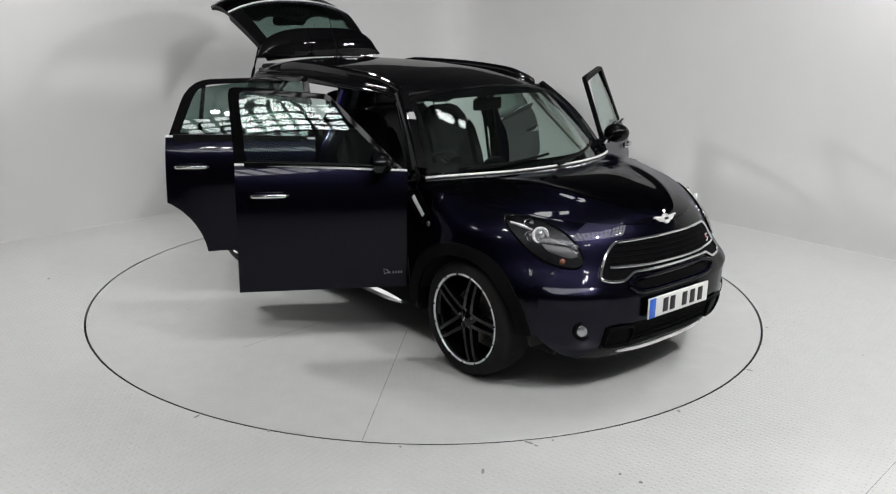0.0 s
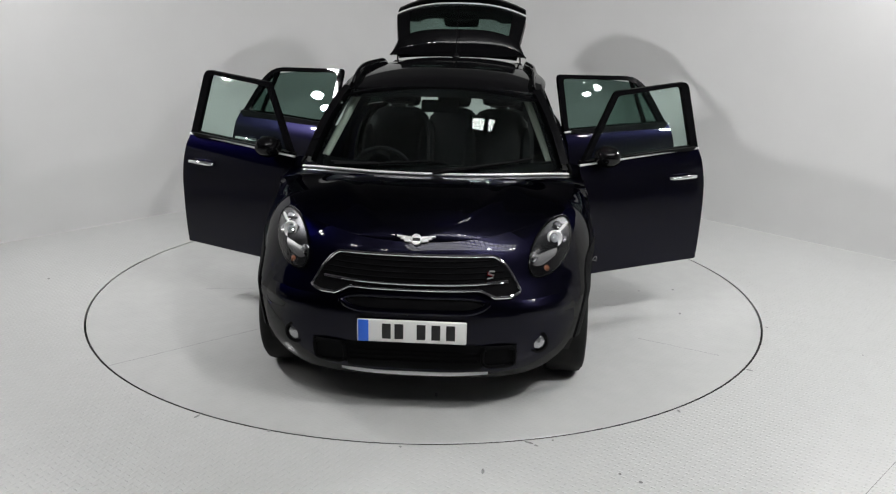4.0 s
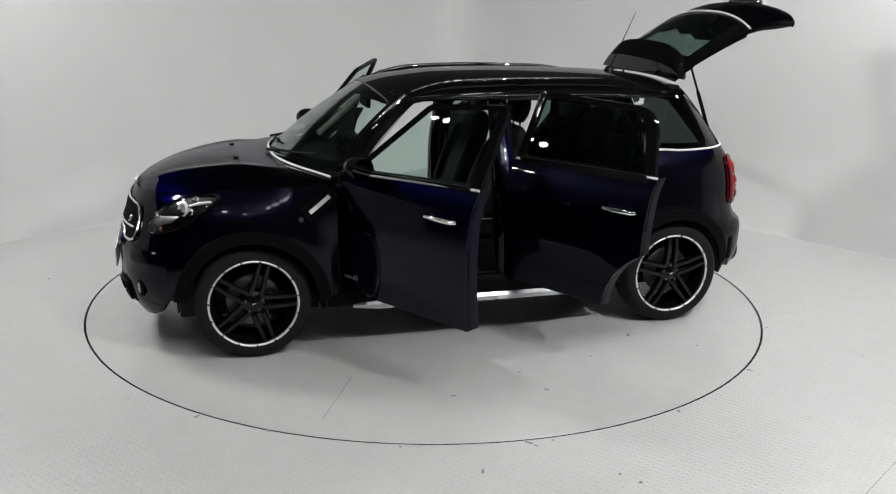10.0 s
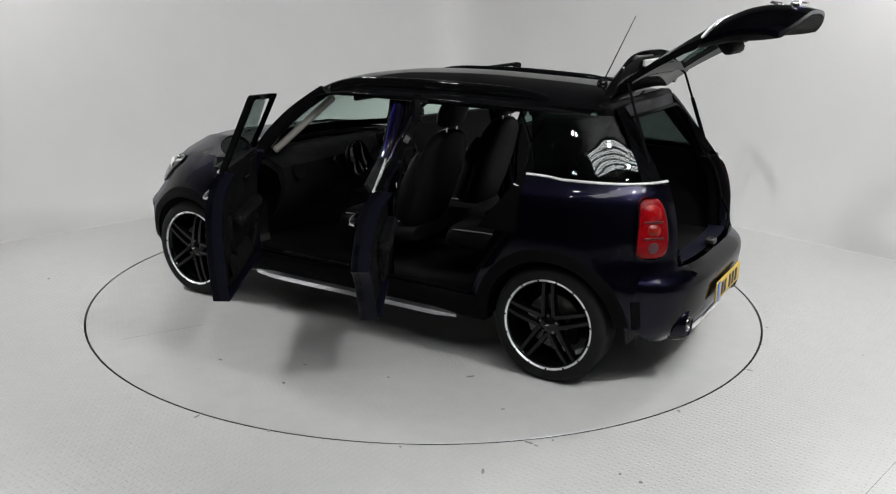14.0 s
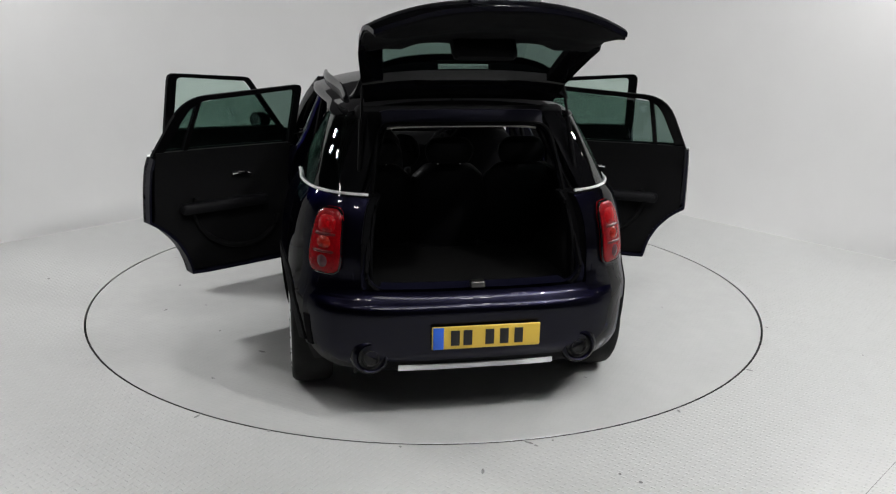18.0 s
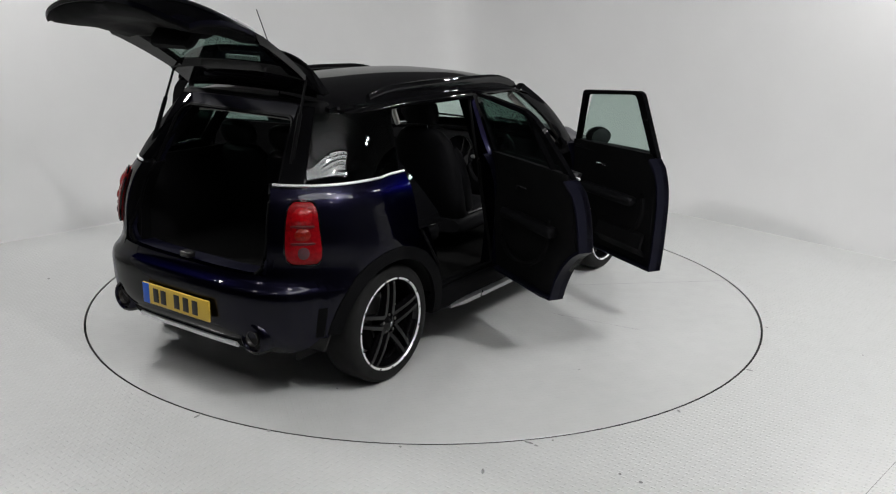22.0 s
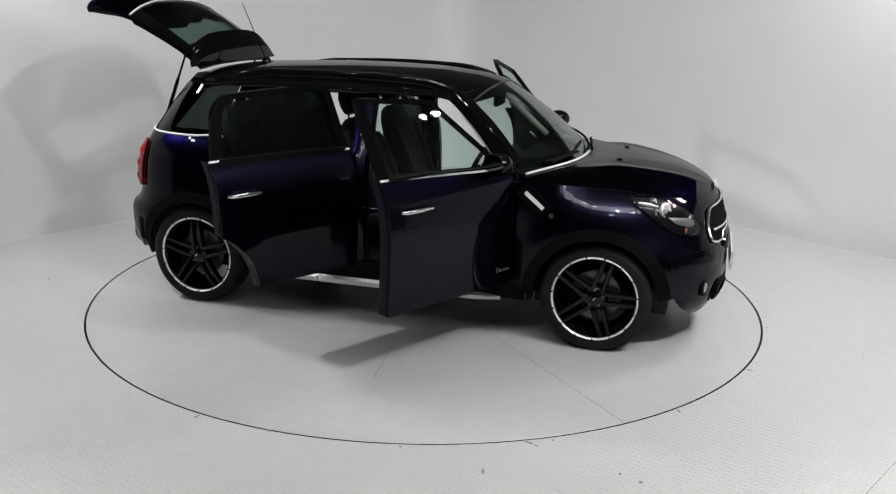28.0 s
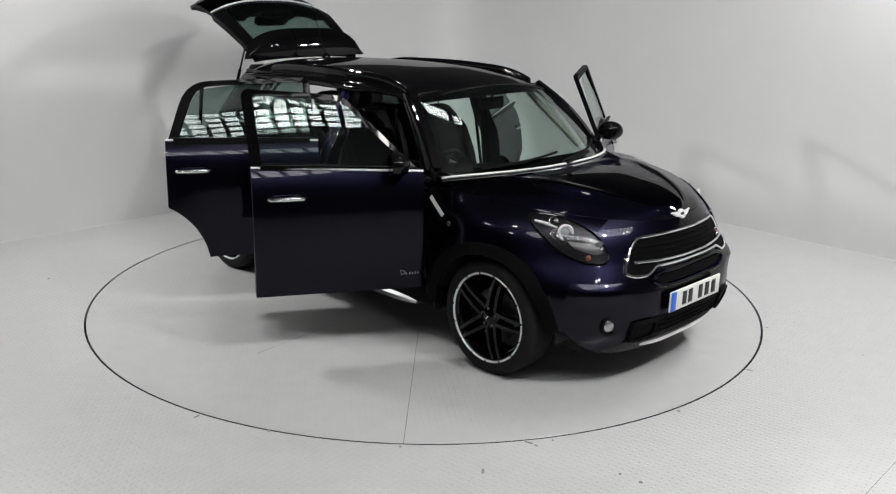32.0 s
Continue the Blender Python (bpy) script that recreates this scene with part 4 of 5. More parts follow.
def roof():
    s = Shape()
    rows = []
    for x in steps(-1.42, 0.46, 30):
        zm = roof_mid(x)
        drop = 0.085 - 0.03 * max(0, (-1.0 - x) / 0.42)
        ze = zm - drop
        ye = side(max(x, -1.36), ze)
        rows.append([Vector((x + 0.06 * (1 - q * q) * max(0, (x - 0.2) / 0.26), q * ye, ze + drop * (1 - abs(q) ** 2.6))) for q in steps(-1, 1, 26)])
    s.shell(rows, [[p - Vector((0, 0, 0.02)) for p in r] for r in rows])
    s.ob("roof", GLOSS, CAR, "gloss black roof")
    s = Shape().shell([[p - Vector((0, 0.0, 0.028)) for p in r[2:-2]] for r in rows[3:]], [[p - Vector((0, 0, 0.034)) for p in r[2:-2]] for r in rows[3:]])
    s.ob("headliner", HEADLINER, CAR, "pale fabric headliner")
    for sg in (1, -1):
        # roof rail on feet
        path, rad = [], []
        for t in steps(0, 1, 24):
            x = 0.34 - 1.44 * t
            lift = 0.026 * min(1, 7 * t, 7 * (1 - t)) ** 0.6
            path.append((x, sg * (side(max(x, -1.2), roof_mid(x) - 0.085) - 0.055), roof_mid(x) - 0.045 + lift))
            rad.append(0.016)
        rail = Shape().loft([[Vector(p) + Vector((0, 0.015 * math.cos(a), 0.036 * math.sin(a) - 0.026)) for a in steps(0, 2 * math.pi, 10)[:-1]] for p in path]).ob("roof_rail", GLOSS, CAR, "black roof rail")
        for k in (3, 12, 21):
            p = Vector(path[k])
            Shape().block(p - Vector((0, 0, 0.03)), (0.09, 0.022, 0.05), 0.008).ob("rail_foot", GLOSS, rail)
        # cant rail above the doors
        cols = steps(-1.35, 0.40, 26)
        top = lambda x: roof_mid(x) - 0.083
        rows = []
        for x in cols:
            z0, z1 = min(1.405, roof_mid(x) - 0.10), top(x)
            proud = 0.026 * min(1, max(0, (-0.92 - x) / 0.15))
            rows.append([flank(x, z0 + (z1 - z0) * t, 0.016 * math.sin(math.pi * t) + proud * (1 - t) ** 0.7) for t in steps(0, 1, 8)])
        Shape().shell(rows, [[p - Vector((0, 0.05, 0)) for p in r] for r in rows]).ob("cant_rail", GLOSS, CAR, mirror=sg)
        # front pillar
        base, tip = Vector((0.765, 0.762, 1.03)), Vector((0.375, 0.592, 1.415))
        s = Shape()
        rings = []
        for t in steps(0, 1, 8):
            p = base.lerp(tip, t) + Vector((0.02, 0.012, 0.02)) * math.sin(math.pi * t)
            w = 0.070 - 0.010 * t
            rings.append([p + Vector((w * a, 0.03 * b, 0.045 * c)) for a, b, c in ((0.6, -0.9, 0.5), (0.3, 0.6, 0.6), (-0.3, 1.0, 0.1), (-0.8, 0.6, -0.6), (-0.6, -0.8, -0.5), (0.2, -1.2, 0.0))])
        pil = s.loft(rings).ob("front_pillar", GLOSS, CAR, mirror=sg)
        Shape().tube([base.lerp(tip, t) + Vector((-0.02, -0.06, -0.045)) for t in steps(0.1, 1, 6)], 0.022, 8).ob("pillar_lining", HEADLINER, pil, mirror=sg)
        # pillar behind the rear door, up to the quarter glass
        edge = [(-0.99, 1.42), (-1.05, 1.37), (-1.068, 1.30), (-1.085, 1.22), (-1.085, 1.14), (-1.055, 1.06), (-0.995, 0.97), (-0.925, 0.88), (-0.87, 0.80)]
        rear = [(-1.052, 1.42), (-1.066, 1.37), (-1.088, 1.30), (-1.112, 1.22), (-1.138, 1.14), (-1.15, 1.06), (-1.15, 0.97), (-1.15, 0.88), (-1.14, 0.80)]
        ribbon(edge, rear, 0.06, -0.008).ob("rear_door_pillar", FRAME, CAR, mirror=sg)
        # centre pillar
        rows = []
        for t in steps(-1, 1, 8):
            x = -0.1875 + 0.0475 * t
            rows.append([flank(x, z, -0.026 - 0.022 * t * t) for z in steps(0.33, 1.41, 14)])
        Shape().shell(rows, [[p - Vector((0, 0.09, 0)) for p in r] for r in rows]).ob("centre_pillar", PAINT, CAR, mirror=sg)


def screen():
    s = Shape()
    rows = []
    for t in steps(0, 1, 10):
        row = []
        for q in steps(-1, 1, 20):
            b = Vector((0.785 + 0.32 * (1 - abs(q) ** 2.5), q * 0.748, 1.03 - 0.008 * (1 - q * q)))
            u = Vector((0.415 + 0.10 * (1 - q * q), q * 0.575, 1.415 + 0.035 * (1 - q * q)))
            row.append(b.lerp(u, t) + Vector((0.018, 0, 0.018)) * math.sin(math.pi * t))
        rows.append(row)
    s.shell(rows, [[p - Vector((0.004, 0, 0.004)) for p in r] for r in rows])
    g = s.ob("windscreen", GLASS, CAR)
    g.visible_shadow = False
    # dark band and cowl
    Shape().tube([p - Vector((0.01, 0, 0.006)) for p in rows[-1]], 0.014, 6).ob("screen_top_seal", GLOSS, CAR)
    cw = [[p + Vector((0.04 - 0.10 * k, 0, -0.03 + 0.005 * k)) for k in (0, 0.5, 1)] for p in rows[0]]
    Shape().shell(cw, [[p - Vector((0, 0, 0.02)) for p in r] for r in cw]).ob("cowl", PLASTIC, CAR)
    # dark printed border of the screen
    def on(t, q, d=0.006):
        k, f = int(min(t * 10, 9)), t * 10 - int(min(t * 10, 9))
        m, g2 = int(min((q + 1) * 10, 19)), (q + 1) * 10 - int(min((q + 1) * 10, 19))
        p = rows[k][m].lerp(rows[k][m + 1], g2).lerp(rows[k + 1][m].lerp(rows[k + 1][m + 1], g2), f)
        return p - Vector((d, 0, d))
    for name, tt, qq in (("screen_border", (0.0, 0.06, 0.11), steps(-1, 1, 20)), ("screen_border", (0.88, 0.94, 1.0), steps(-1, 1, 20)), ("screen_border", steps(0.1, 0.9, 8), (-1, -0.965, -0.93)), ("screen_border", steps(0.1, 0.9, 8), (0.93, 0.965, 1))):
        Shape().grid([[on(t, q) for q in qq] for t in tt]).ob(name, GLOSS, CAR)
    # wipers
    for y0, y1 in ((-0.60, 0.0), (-0.02, 0.58)):
        pts = [on(0.03 + 0.10 * t, (y0 + (y1 - y0) * t) / 0.75, -0.012) for t in steps(0, 1, 8)]
        w = Shape().tube(pts, 0.008, 6).ob("wiper", PLASTIC, CAR)
        Shape().tube([on(0.0, (y0 + 0.03) / 0.75, -0.02), on(0.05, (y0 + 0.3) / 0.75, -0.03)], 0.009, 6).ob("wiper_arm", PLASTIC, w)
    # inner mirror
    m = Shape().block((0.50, 0, 1.335), (0.035, 0.23, 0.075), 0.017).ob("inner_mirror", PLASTIC, CAR)
    Shape().tube([(0.50, 0, 1.36), (0.53, 0, 1.42)], 0.012).ob("mirror_stalk", PLASTIC, m)
    # aerial
    a = Shape().lathe([(0.034, 0), (0.03, 0.018), (0.014, 0.034), (0, 0.036)], Matrix.Translation((-1.19, 0.0, 1.512)), 16).ob("aerial", GLOSS, CAR, "thin roof aerial")
    Shape().tube([(-1.20, 0, 1.54), (-1.36, 0, 1.90)], [0.004, 0.002], 6).ob("aerial_rod", PLASTIC, a)


roof()
screen()

# ---- doors ----
def door(s, front):
    if front:
        hinge, swing = Vector((0.80, 0.868, 0)), 58.8 if s > 0 else 60.5
        cols = steps(-0.135, 0.805, 14)
        low = lambda x: 0.375
        xr0, xr1, xf0, xf1, top, top_f = -0.135, -0.165, 0.79, 0.39, 1.487, 1.440
    else:
        hinge, swing = Vector((-0.185, 0.868, 0)), 59.8
        cols = arch_cols(-1.092, -0.165, 12, -HUB, 0.44)
        low = arch_low(-HUB, 0.44, 0.375)
        xr0, xr1, xf0, xf1, top, top_f = -1.075, -0.955, -0.165, -0.195, 1.435, 1.468
    skin = panel(cols, 12, low, lambda x: waist(x), 0.035)
    # flanged inner rim makes the door deeper below the waist
    d = skin.ob("front_door" if front else "rear_door", PAINT, CAR, mirror=s, label=("open front door" if front else "open rear door") + ", blue outside, black trim inside")
    # window frame: outer and inner loops from the waist's rear end over the top to its front end
    def loop(inset, rad):
        w = inset
        pts = []
        v = w * 0.7
        a, b, c, e = (xr0 + w * 1.5, waist(xr0)), (xr1 + w * 1.5, top - v), (xf1 - w * (0.25 if front else 1.0), top_f - v), (xf0 - w * (0.95 if front else 1.0), waist(xf0))
        corner = [a, b, c, e]
        pts.append(a)
        for k in (1, 2):
            p, q, r = Vector(corner[k - 1]), Vector(corner[k]), Vector(corner[k + 1])
            rd = rad[k - 1]
            u, v = q + (p - q).normalized() * rd, q + (r - q).normalized() * rd
            for t in steps(0, 1, 5):
                pts.append(tuple((1 - t) ** 2 * u + 2 * t * (1 - t) * q + t * t * v))
        pts.append(e)
        return pts
    rad = (0.05, 0.03) if front else (0.14, 0.04)
    o, i_ = loop(0.0, rad), loop(0.040, [r * 0.7 for r in rad])
    ribbon(o, i_, 0.03).ob("window_frame", FRAME, d, mirror=s)
    # glass
    cut = 6 if front else 7
    peak, foot = max(top, top_f) - 0.026, waist(0) - 0.02
    rows = []
    for t in steps(0, 1, 16):
        z = foot + (peak - foot) * t
        rear, fore = i_[:cut + 1], i_[cut:][::-1]
        xa, xb = (np.interp(z, [p[1] for p in line], [p[0] for p in line]) for line in (rear, fore))
        rows.append([Vector((x, 0.789 - (0.475 if front else 0.495) * (z - 1.09) + 0.006 * math.sin(math.pi * t) + 0.003 * math.sin(math.pi * k / 10), z)) for k, x in enumerate(steps(xa, xb, 10))])
    g = Shape().shell(rows, [[p - Vector((0, 0.004, 0)) for p in r] for r in rows]).ob("window_glass", GLASS if front else TINT, d, mirror=s)
    g.visible_shadow = False
    if not front:
        # upright divider bar before the fixed rear pane
        ribbon([(-0.90, waist(-0.9)), (-0.87, top - 0.026)], [(-0.875, waist(-0.9)), (-0.845, top - 0.026)], 0.03, -0.004).ob("window_divider", FRAME, d, mirror=s)
    # chrome waist strip
    Shape().tube([flank(x, waist(x) + 0.003, 0.004) for x in steps(cols[0], cols[-1], 12)], 0.007, 8).ob("waist_strip", MACHINED, d, mirror=s)
    # chrome grab handle on a dark recess
    hx = 0.045 if front else -0.935
    hz = 0.92
    p = flank(hx, hz)
    Shape().block((hx, p.y - 0.004, hz), (0.15, 0.014, 0.05), 0.006).ob("handle_recess", PAINT, d, mirror=s)
    grip = [(hx + a, p.y + b, hz + 0.006 + 0.002 * c) for a, b, c in ((-0.10, 0.008, 0), (-0.085, 0.030, 1), (0, 0.036, 2), (0.085, 0.030, 1), (0.10, 0.008, 0))]
    Shape().tube(grip, [0.010, 0.012, 0.013, 0.012, 0.010], 10).ob("door_handle", CHROME, d, mirror=s, label="chrome grab handle")
    # painted shut face round the door's rim
    if front:
        rim = [(cols[0], z) for z in steps(waist(cols[0]), 0.375, 8)] + [(x, 0.375) for x in steps(cols[0], cols[-1], 8)[1:]] + [(cols[-1], z) for z in steps(0.375, waist(cols[-1]), 8)[1:]]
    else:
        rim = [(cols[0], z) for z in steps(waist(cols[0]), low(cols[0]), 5)] + [(x, low(x)) for x in cols[1:]] + [(cols[-1], z) for z in steps(0.375, waist(cols[-1]), 8)[1:]]
    mx, mz = (cols[0] + cols[-1]) / 2, 0.74
    outer = [[(x, side(x, z) - k, z) for k in (0.006, 0.045, 0.088)] for x, z in rim]
    inner = [[(x + 0.012 * math.copysign(1, mx - x), y, z + 0.012 * math.copysign(1, mz - z)) for x, y, z in r] for r in outer]
    Shape().shell(outer, inner).ob("shut_face", SHUT, d, mirror=s)
    # inner trim card, armrest, inner handle, pocket, speaker
    rows = [[Vector((x, min(side(x, 0.9), side(x, z)) - 0.035 - 0.055 * math.sin(math.pi * min(1, max(0, (z - low(x)) / (waist(x) - low(x))))) ** 0.4, z)) for z in steps(low(x) + 0.02, waist(x) + 0.02, 10)] for x in steps(cols[0] + 0.03, cols[-1] - 0.03, 12)]
    card = Shape().shell(rows, [[p + Vector((0, 0.03, 0)) for p in r] for r in rows]).ob("door_card", TRIM, d, mirror=s, label="black moulded door card")
    cx = (cols[0] + cols[-1]) / 2
    ya = 0.888 - 0.10
    ox, rx, rz = (0.34, 0.36, 0.235) if front else (-0.56, 0.27, 0.215)
    oval = [(ox + rx * math.cos(a) - 0.05 * math.sin(a), ya - 0.004, 0.72 + rz * math.sin(a)) for a in steps(radians(150), radians(345), 28)]
    Shape().tube(oval, 0.016, 8).ob("pocket_rim", TRIM, card, mirror=s, label="curved black pocket rim")
    rows = [[(x, ya + 0.030 - 0.040 * math.sin(math.pi * t), z) for t, z in ((0.1, 0.985), (0.4, 1.02), (0.7, 1.07), (1.0, waist(x) + 0.022))] for x in steps(cols[0] + 0.05, cols[-1] - 0.05, 8)]
    Shape().shell(rows, [[(x, y + 0.02, z) for x, y, z in r] for r in rows]).ob("upper_trim", SATIN, card, mirror=s)
    Shape().block((cx - 0.02, ya - 0.035, 0.78), (0.56, 0.075, 0.06), 0.028).ob("armrest", LEATHER, d, mirror=s)
    Shape().tube([(cx + 0.16, ya - 0.012, 0.935), (cx + 0.12, ya - 0.03, 0.955), (cx + 0.07, ya - 0.03, 0.96), (cx + 0.05, ya - 0.01, 0.95)], 0.010, 8).ob("inner_handle", CHROME, d, mirror=s)
    if front:
        Shape().lathe([(0.0, 0.012), (0.075, 0.016), (0.10, 0.006), (0.105, 0.0)], Matrix.Translation((0.55, 0.80, 0.56)) @ pose(0, 0, 0, 90, 0, 0), 28).ob("speaker", PLASTIC, d, mirror=s)
        rows = [[(x, 0.80 - 0.05 * math.sin(math.pi * t), z) for t, z in ((0, 0.44), (0.5, 0.50), (0.8, 0.58), (1, 0.60))] for x in steps(-0.05, 0.42, 8)]
        Shape().shell(rows, [[(a, b + 0.02, c) for a, b, c in r] for r in rows]).ob("door_pocket", TRIM, d, mirror=s)
        # outer mirror: gloss cap, glass, stalk
        c = Vector((0.645, 0.885, 1.095))
        prof = [(0.0, -0.062), (0.045, -0.056), (0.074, -0.036), (0.086, -0.005), (0.082, 0.025), (0.074, 0.036)]
        mm = Matrix.Translation(c) @ pose(0, 0, 0, 0, -90, 0) @ Matrix.Diagonal((0.76, 1.02, 1.1, 1))
        cap = Shape().lathe(prof, mm, 28).ob("door_mirror", GLOSS, d, mirror=s, label="gloss black door mirror")
        Shape().lathe([(0.0, 0.03), (0.072, 0.031), (0.075, 0.026)], mm, 28).ob("mirror_glass", MIRROR, cap, mirror=s)
        Shape().tube([c + Vector((0.0, -0.06, -0.05)), c + Vector((0.02, -0.08, -0.06)), (0.67, 0.79, 1.02)], [0.026, 0.028, 0.034], 10).ob("mirror_stalk", PLASTIC, cap, mirror=s)
        # small silver badge low on the door
        p = flank(0.705, 0.47, 0.004)
        b = Shape().tube([p + Vector((0.0, 0, -0.012)), p + Vector((-0.02, 0, 0.014)), p + Vector((-0.036, 0, 0.018)), p + Vector((-0.032, 0, -0.012)), p], 0.002, 5).ob("door_badge", ALUMINIUM, d, mirror=s, label="small silver badge")
        for k in range(4):
            Shape().block(p + Vector((0.065 - 0.016 * k, 0, -0.004)), (0.005, 0.004, 0.014), 0.0015).ob("badge_mark", ALUMINIUM, d, mirror=s)
    h = Vector((hinge.x, hinge.y * s, 0))
    d.matrix_local = Matrix.Translation(h) @ Matrix.Rotation(radians(-swing * s), 4, "Z") @ Matrix.Translation(-h)
    return d


both(lambda s: door(s, True))
both(lambda s: door(s, False))


# ---- tailgate ----
def tailgate():
    hinge = Vector((-1.40, 0, 1.495))
    gate_x = curve([0.66, 0.75, 0.85, 0.95, 1.06, 1.2, 1.35, 1.47], [-2.0, -2.005, -1.995, -1.965, -1.895, -1.765, -1.605, -1.46])
    half = curve([0.66, 0.78, 0.9, 1.06, 1.25, 1.47], [0.525, 0.54, 0.55, 0.55, 0.525, 0.48])

    def at(q, z, off=0.0):
        y = q * half(z)
        zz = z + 0.06 * abs(q) ** 5 * max(0, (0.86 - z) / 0.19)
        return Vector((gate_x(z) + (0.11 - 0.09 * min(1, max(0, (z - 1.0) / 0.42))) * abs(q) ** 2.6 - off, y, zz))
    # lower panel, window surround, glass
    rows = [[at(q, z) for q in steps(-1, 1, 24)] for z in steps(0.67, 1.06, 10)]
    gate = Shape().shell(rows, [[p + Vector((0.02, 0, 0)) for p in r] for r in rows]).ob("tailgate", PAINT, CAR, "raised tailgate, blue outside, black lining inside")
    for sg in (1, -1):
        rows = [[at(sg * q, z) for q in (1.0, 0.90, 0.80)] for z in steps(1.06, 1.45, 8)]
        Shape().shell(rows, [[p + Vector((0.06, 0, 0.02)) for p in r] for r in rows]).ob("window_pillar", GLOSS, gate)
    rows = [[at(q, z) for q in steps(-1, 1, 20)] for z in (1.37, 1.41, 1.47)]
    Shape().shell(rows, [[p + Vector((0.05, 0, 0.0)) for p in r] for r in rows]).ob("window_header", GLOSS, gate)
    rows = [[at(q, z, -0.004) for q in steps(-0.81, 0.81, 18)] for z in steps(1.055, 1.375, 6)]
    g = Shape().shell(rows, [[p + Vector((0.004, 0, 0.003)) for p in r] for r in rows]).ob("rear_window", TINT, gate, "dark tinted rear window")
    g.visible_shadow = False
    Shape().tube([at(q, 1.065, 0.006) for q in steps(-1, 1, 20)], 0.007, 8).ob("waist_strip", MACHINED, gate)
    # inner lining with a recess, wiper motor cover
    crest = lambda q: 1.165 + 0.055 * math.exp(-(q / 0.24) ** 2) + 0.025 * math.exp(-((abs(q) - 0.66) / 0.08) ** 2)
    rows = [[at(q, 0.675 + (crest(q) - 0.675) * t) + Vector((0.022 + 0.095 * max(0, math.sin(math.pi * t ** 0.8)) ** 0.6 * (1 - abs(q / 0.985) ** 8), 0, 0)) for q in steps(-0.985, 0.985, 36)] for t in steps(0, 1, 12)]
    Shape().shell(rows, [[p + Vector((0.012, 0, 0)) for p in r] for r in rows]).ob("gate_lining", TRIM, gate)
    Shape().block((-1.765, 0, 1.07), (0.07, 0.30, 0.16), 0.035, m=pose(0, 0, 0, 0, -38, 0)).ob("wiper_motor_cover", TRIM, gate)
    # large rounded spoiler at the top
    rows = []
    for q in steps(-1, 1, 24):
        ln = 0.205 * (1 - abs(q) ** 3.2) ** 0.5 + 0.012
        y = q * 0.56
        rows.append([Vector((-1.415 - ln * t, y * (1 - 0.03 * t), 1.503 - 0.022 * abs(q) ** 2.5 - 0.03 * t + 0.018 * math.sin(math.pi * t))) for t in steps(0, 1, 6)])
    sp = Shape().shell(rows, [[p - Vector((0, 0, 0.035 - 0.02 * k / 6)) for k, p in enumerate(r)] for r in rows]).ob("spoiler", GLOSS, gate, "gloss black roof spoiler")
    under = [[r[5] - Vector((0, 0, 0.02)), r[3] - Vector((0, 0, 0.035)), at(q * 0.97, 1.44, -0.01), at(q * 0.95, 1.375, -0.02)] for q, r in zip(steps(-1, 1, 24), rows)]
    Shape().shell(under, [[p - Vector((-0.012, 0, 0.004)) for p in r] for r in under]).ob("spoiler_underside", PLASTIC, gate)
    Shape().block((-1.568, 0, 1.452), (0.035, 0.25, 0.016), 0.005).ob("high_brake_lamp", PALE, gate, "long pale brake lamp")
    # rear badge and grip
    Shape().lathe([(0, 0.014), (0.03, 0.012), (0.04, 0.0)], Matrix.Translation((-1.99, 0, 0.87)) @ pose(0, 0, 0, 0, -90, 0), 20).ob("gate_badge", CHROME, gate)
    Shape().block((-2.01, 0, 0.76), (0.03, 0.30, 0.045), 0.012).ob("grip_bar", CHROME, gate)
    Shape().tube([(-1.815, 0.0, 1.10), (-1.80, -0.12, 1.13), (-1.745, -0.36, 1.17)], 0.008, 6).ob("rear_wiper", PLASTIC, gate)
    gate.matrix_local = Matrix.Translation(hinge) @ Matrix.Rotation(radians(81), 4, "Y") @ Matrix.Translation(-hinge)
    # gas struts from the gate to the body's sides
    for sg in (1, -1):
        base, tip = Vector((-1.665, sg * 0.53, 1.185)), Vector((-1.52, sg * 0.50, 1.575))
        st = Shape().tube([base, base.lerp(tip, 0.6)], 0.012, 8).ob("gas_strut", PLASTIC, CAR)
        Shape().tube([base.lerp(tip, 0.58), tip], 0.007, 6).ob("strut_rod", PLASTIC, st)


tailgate()


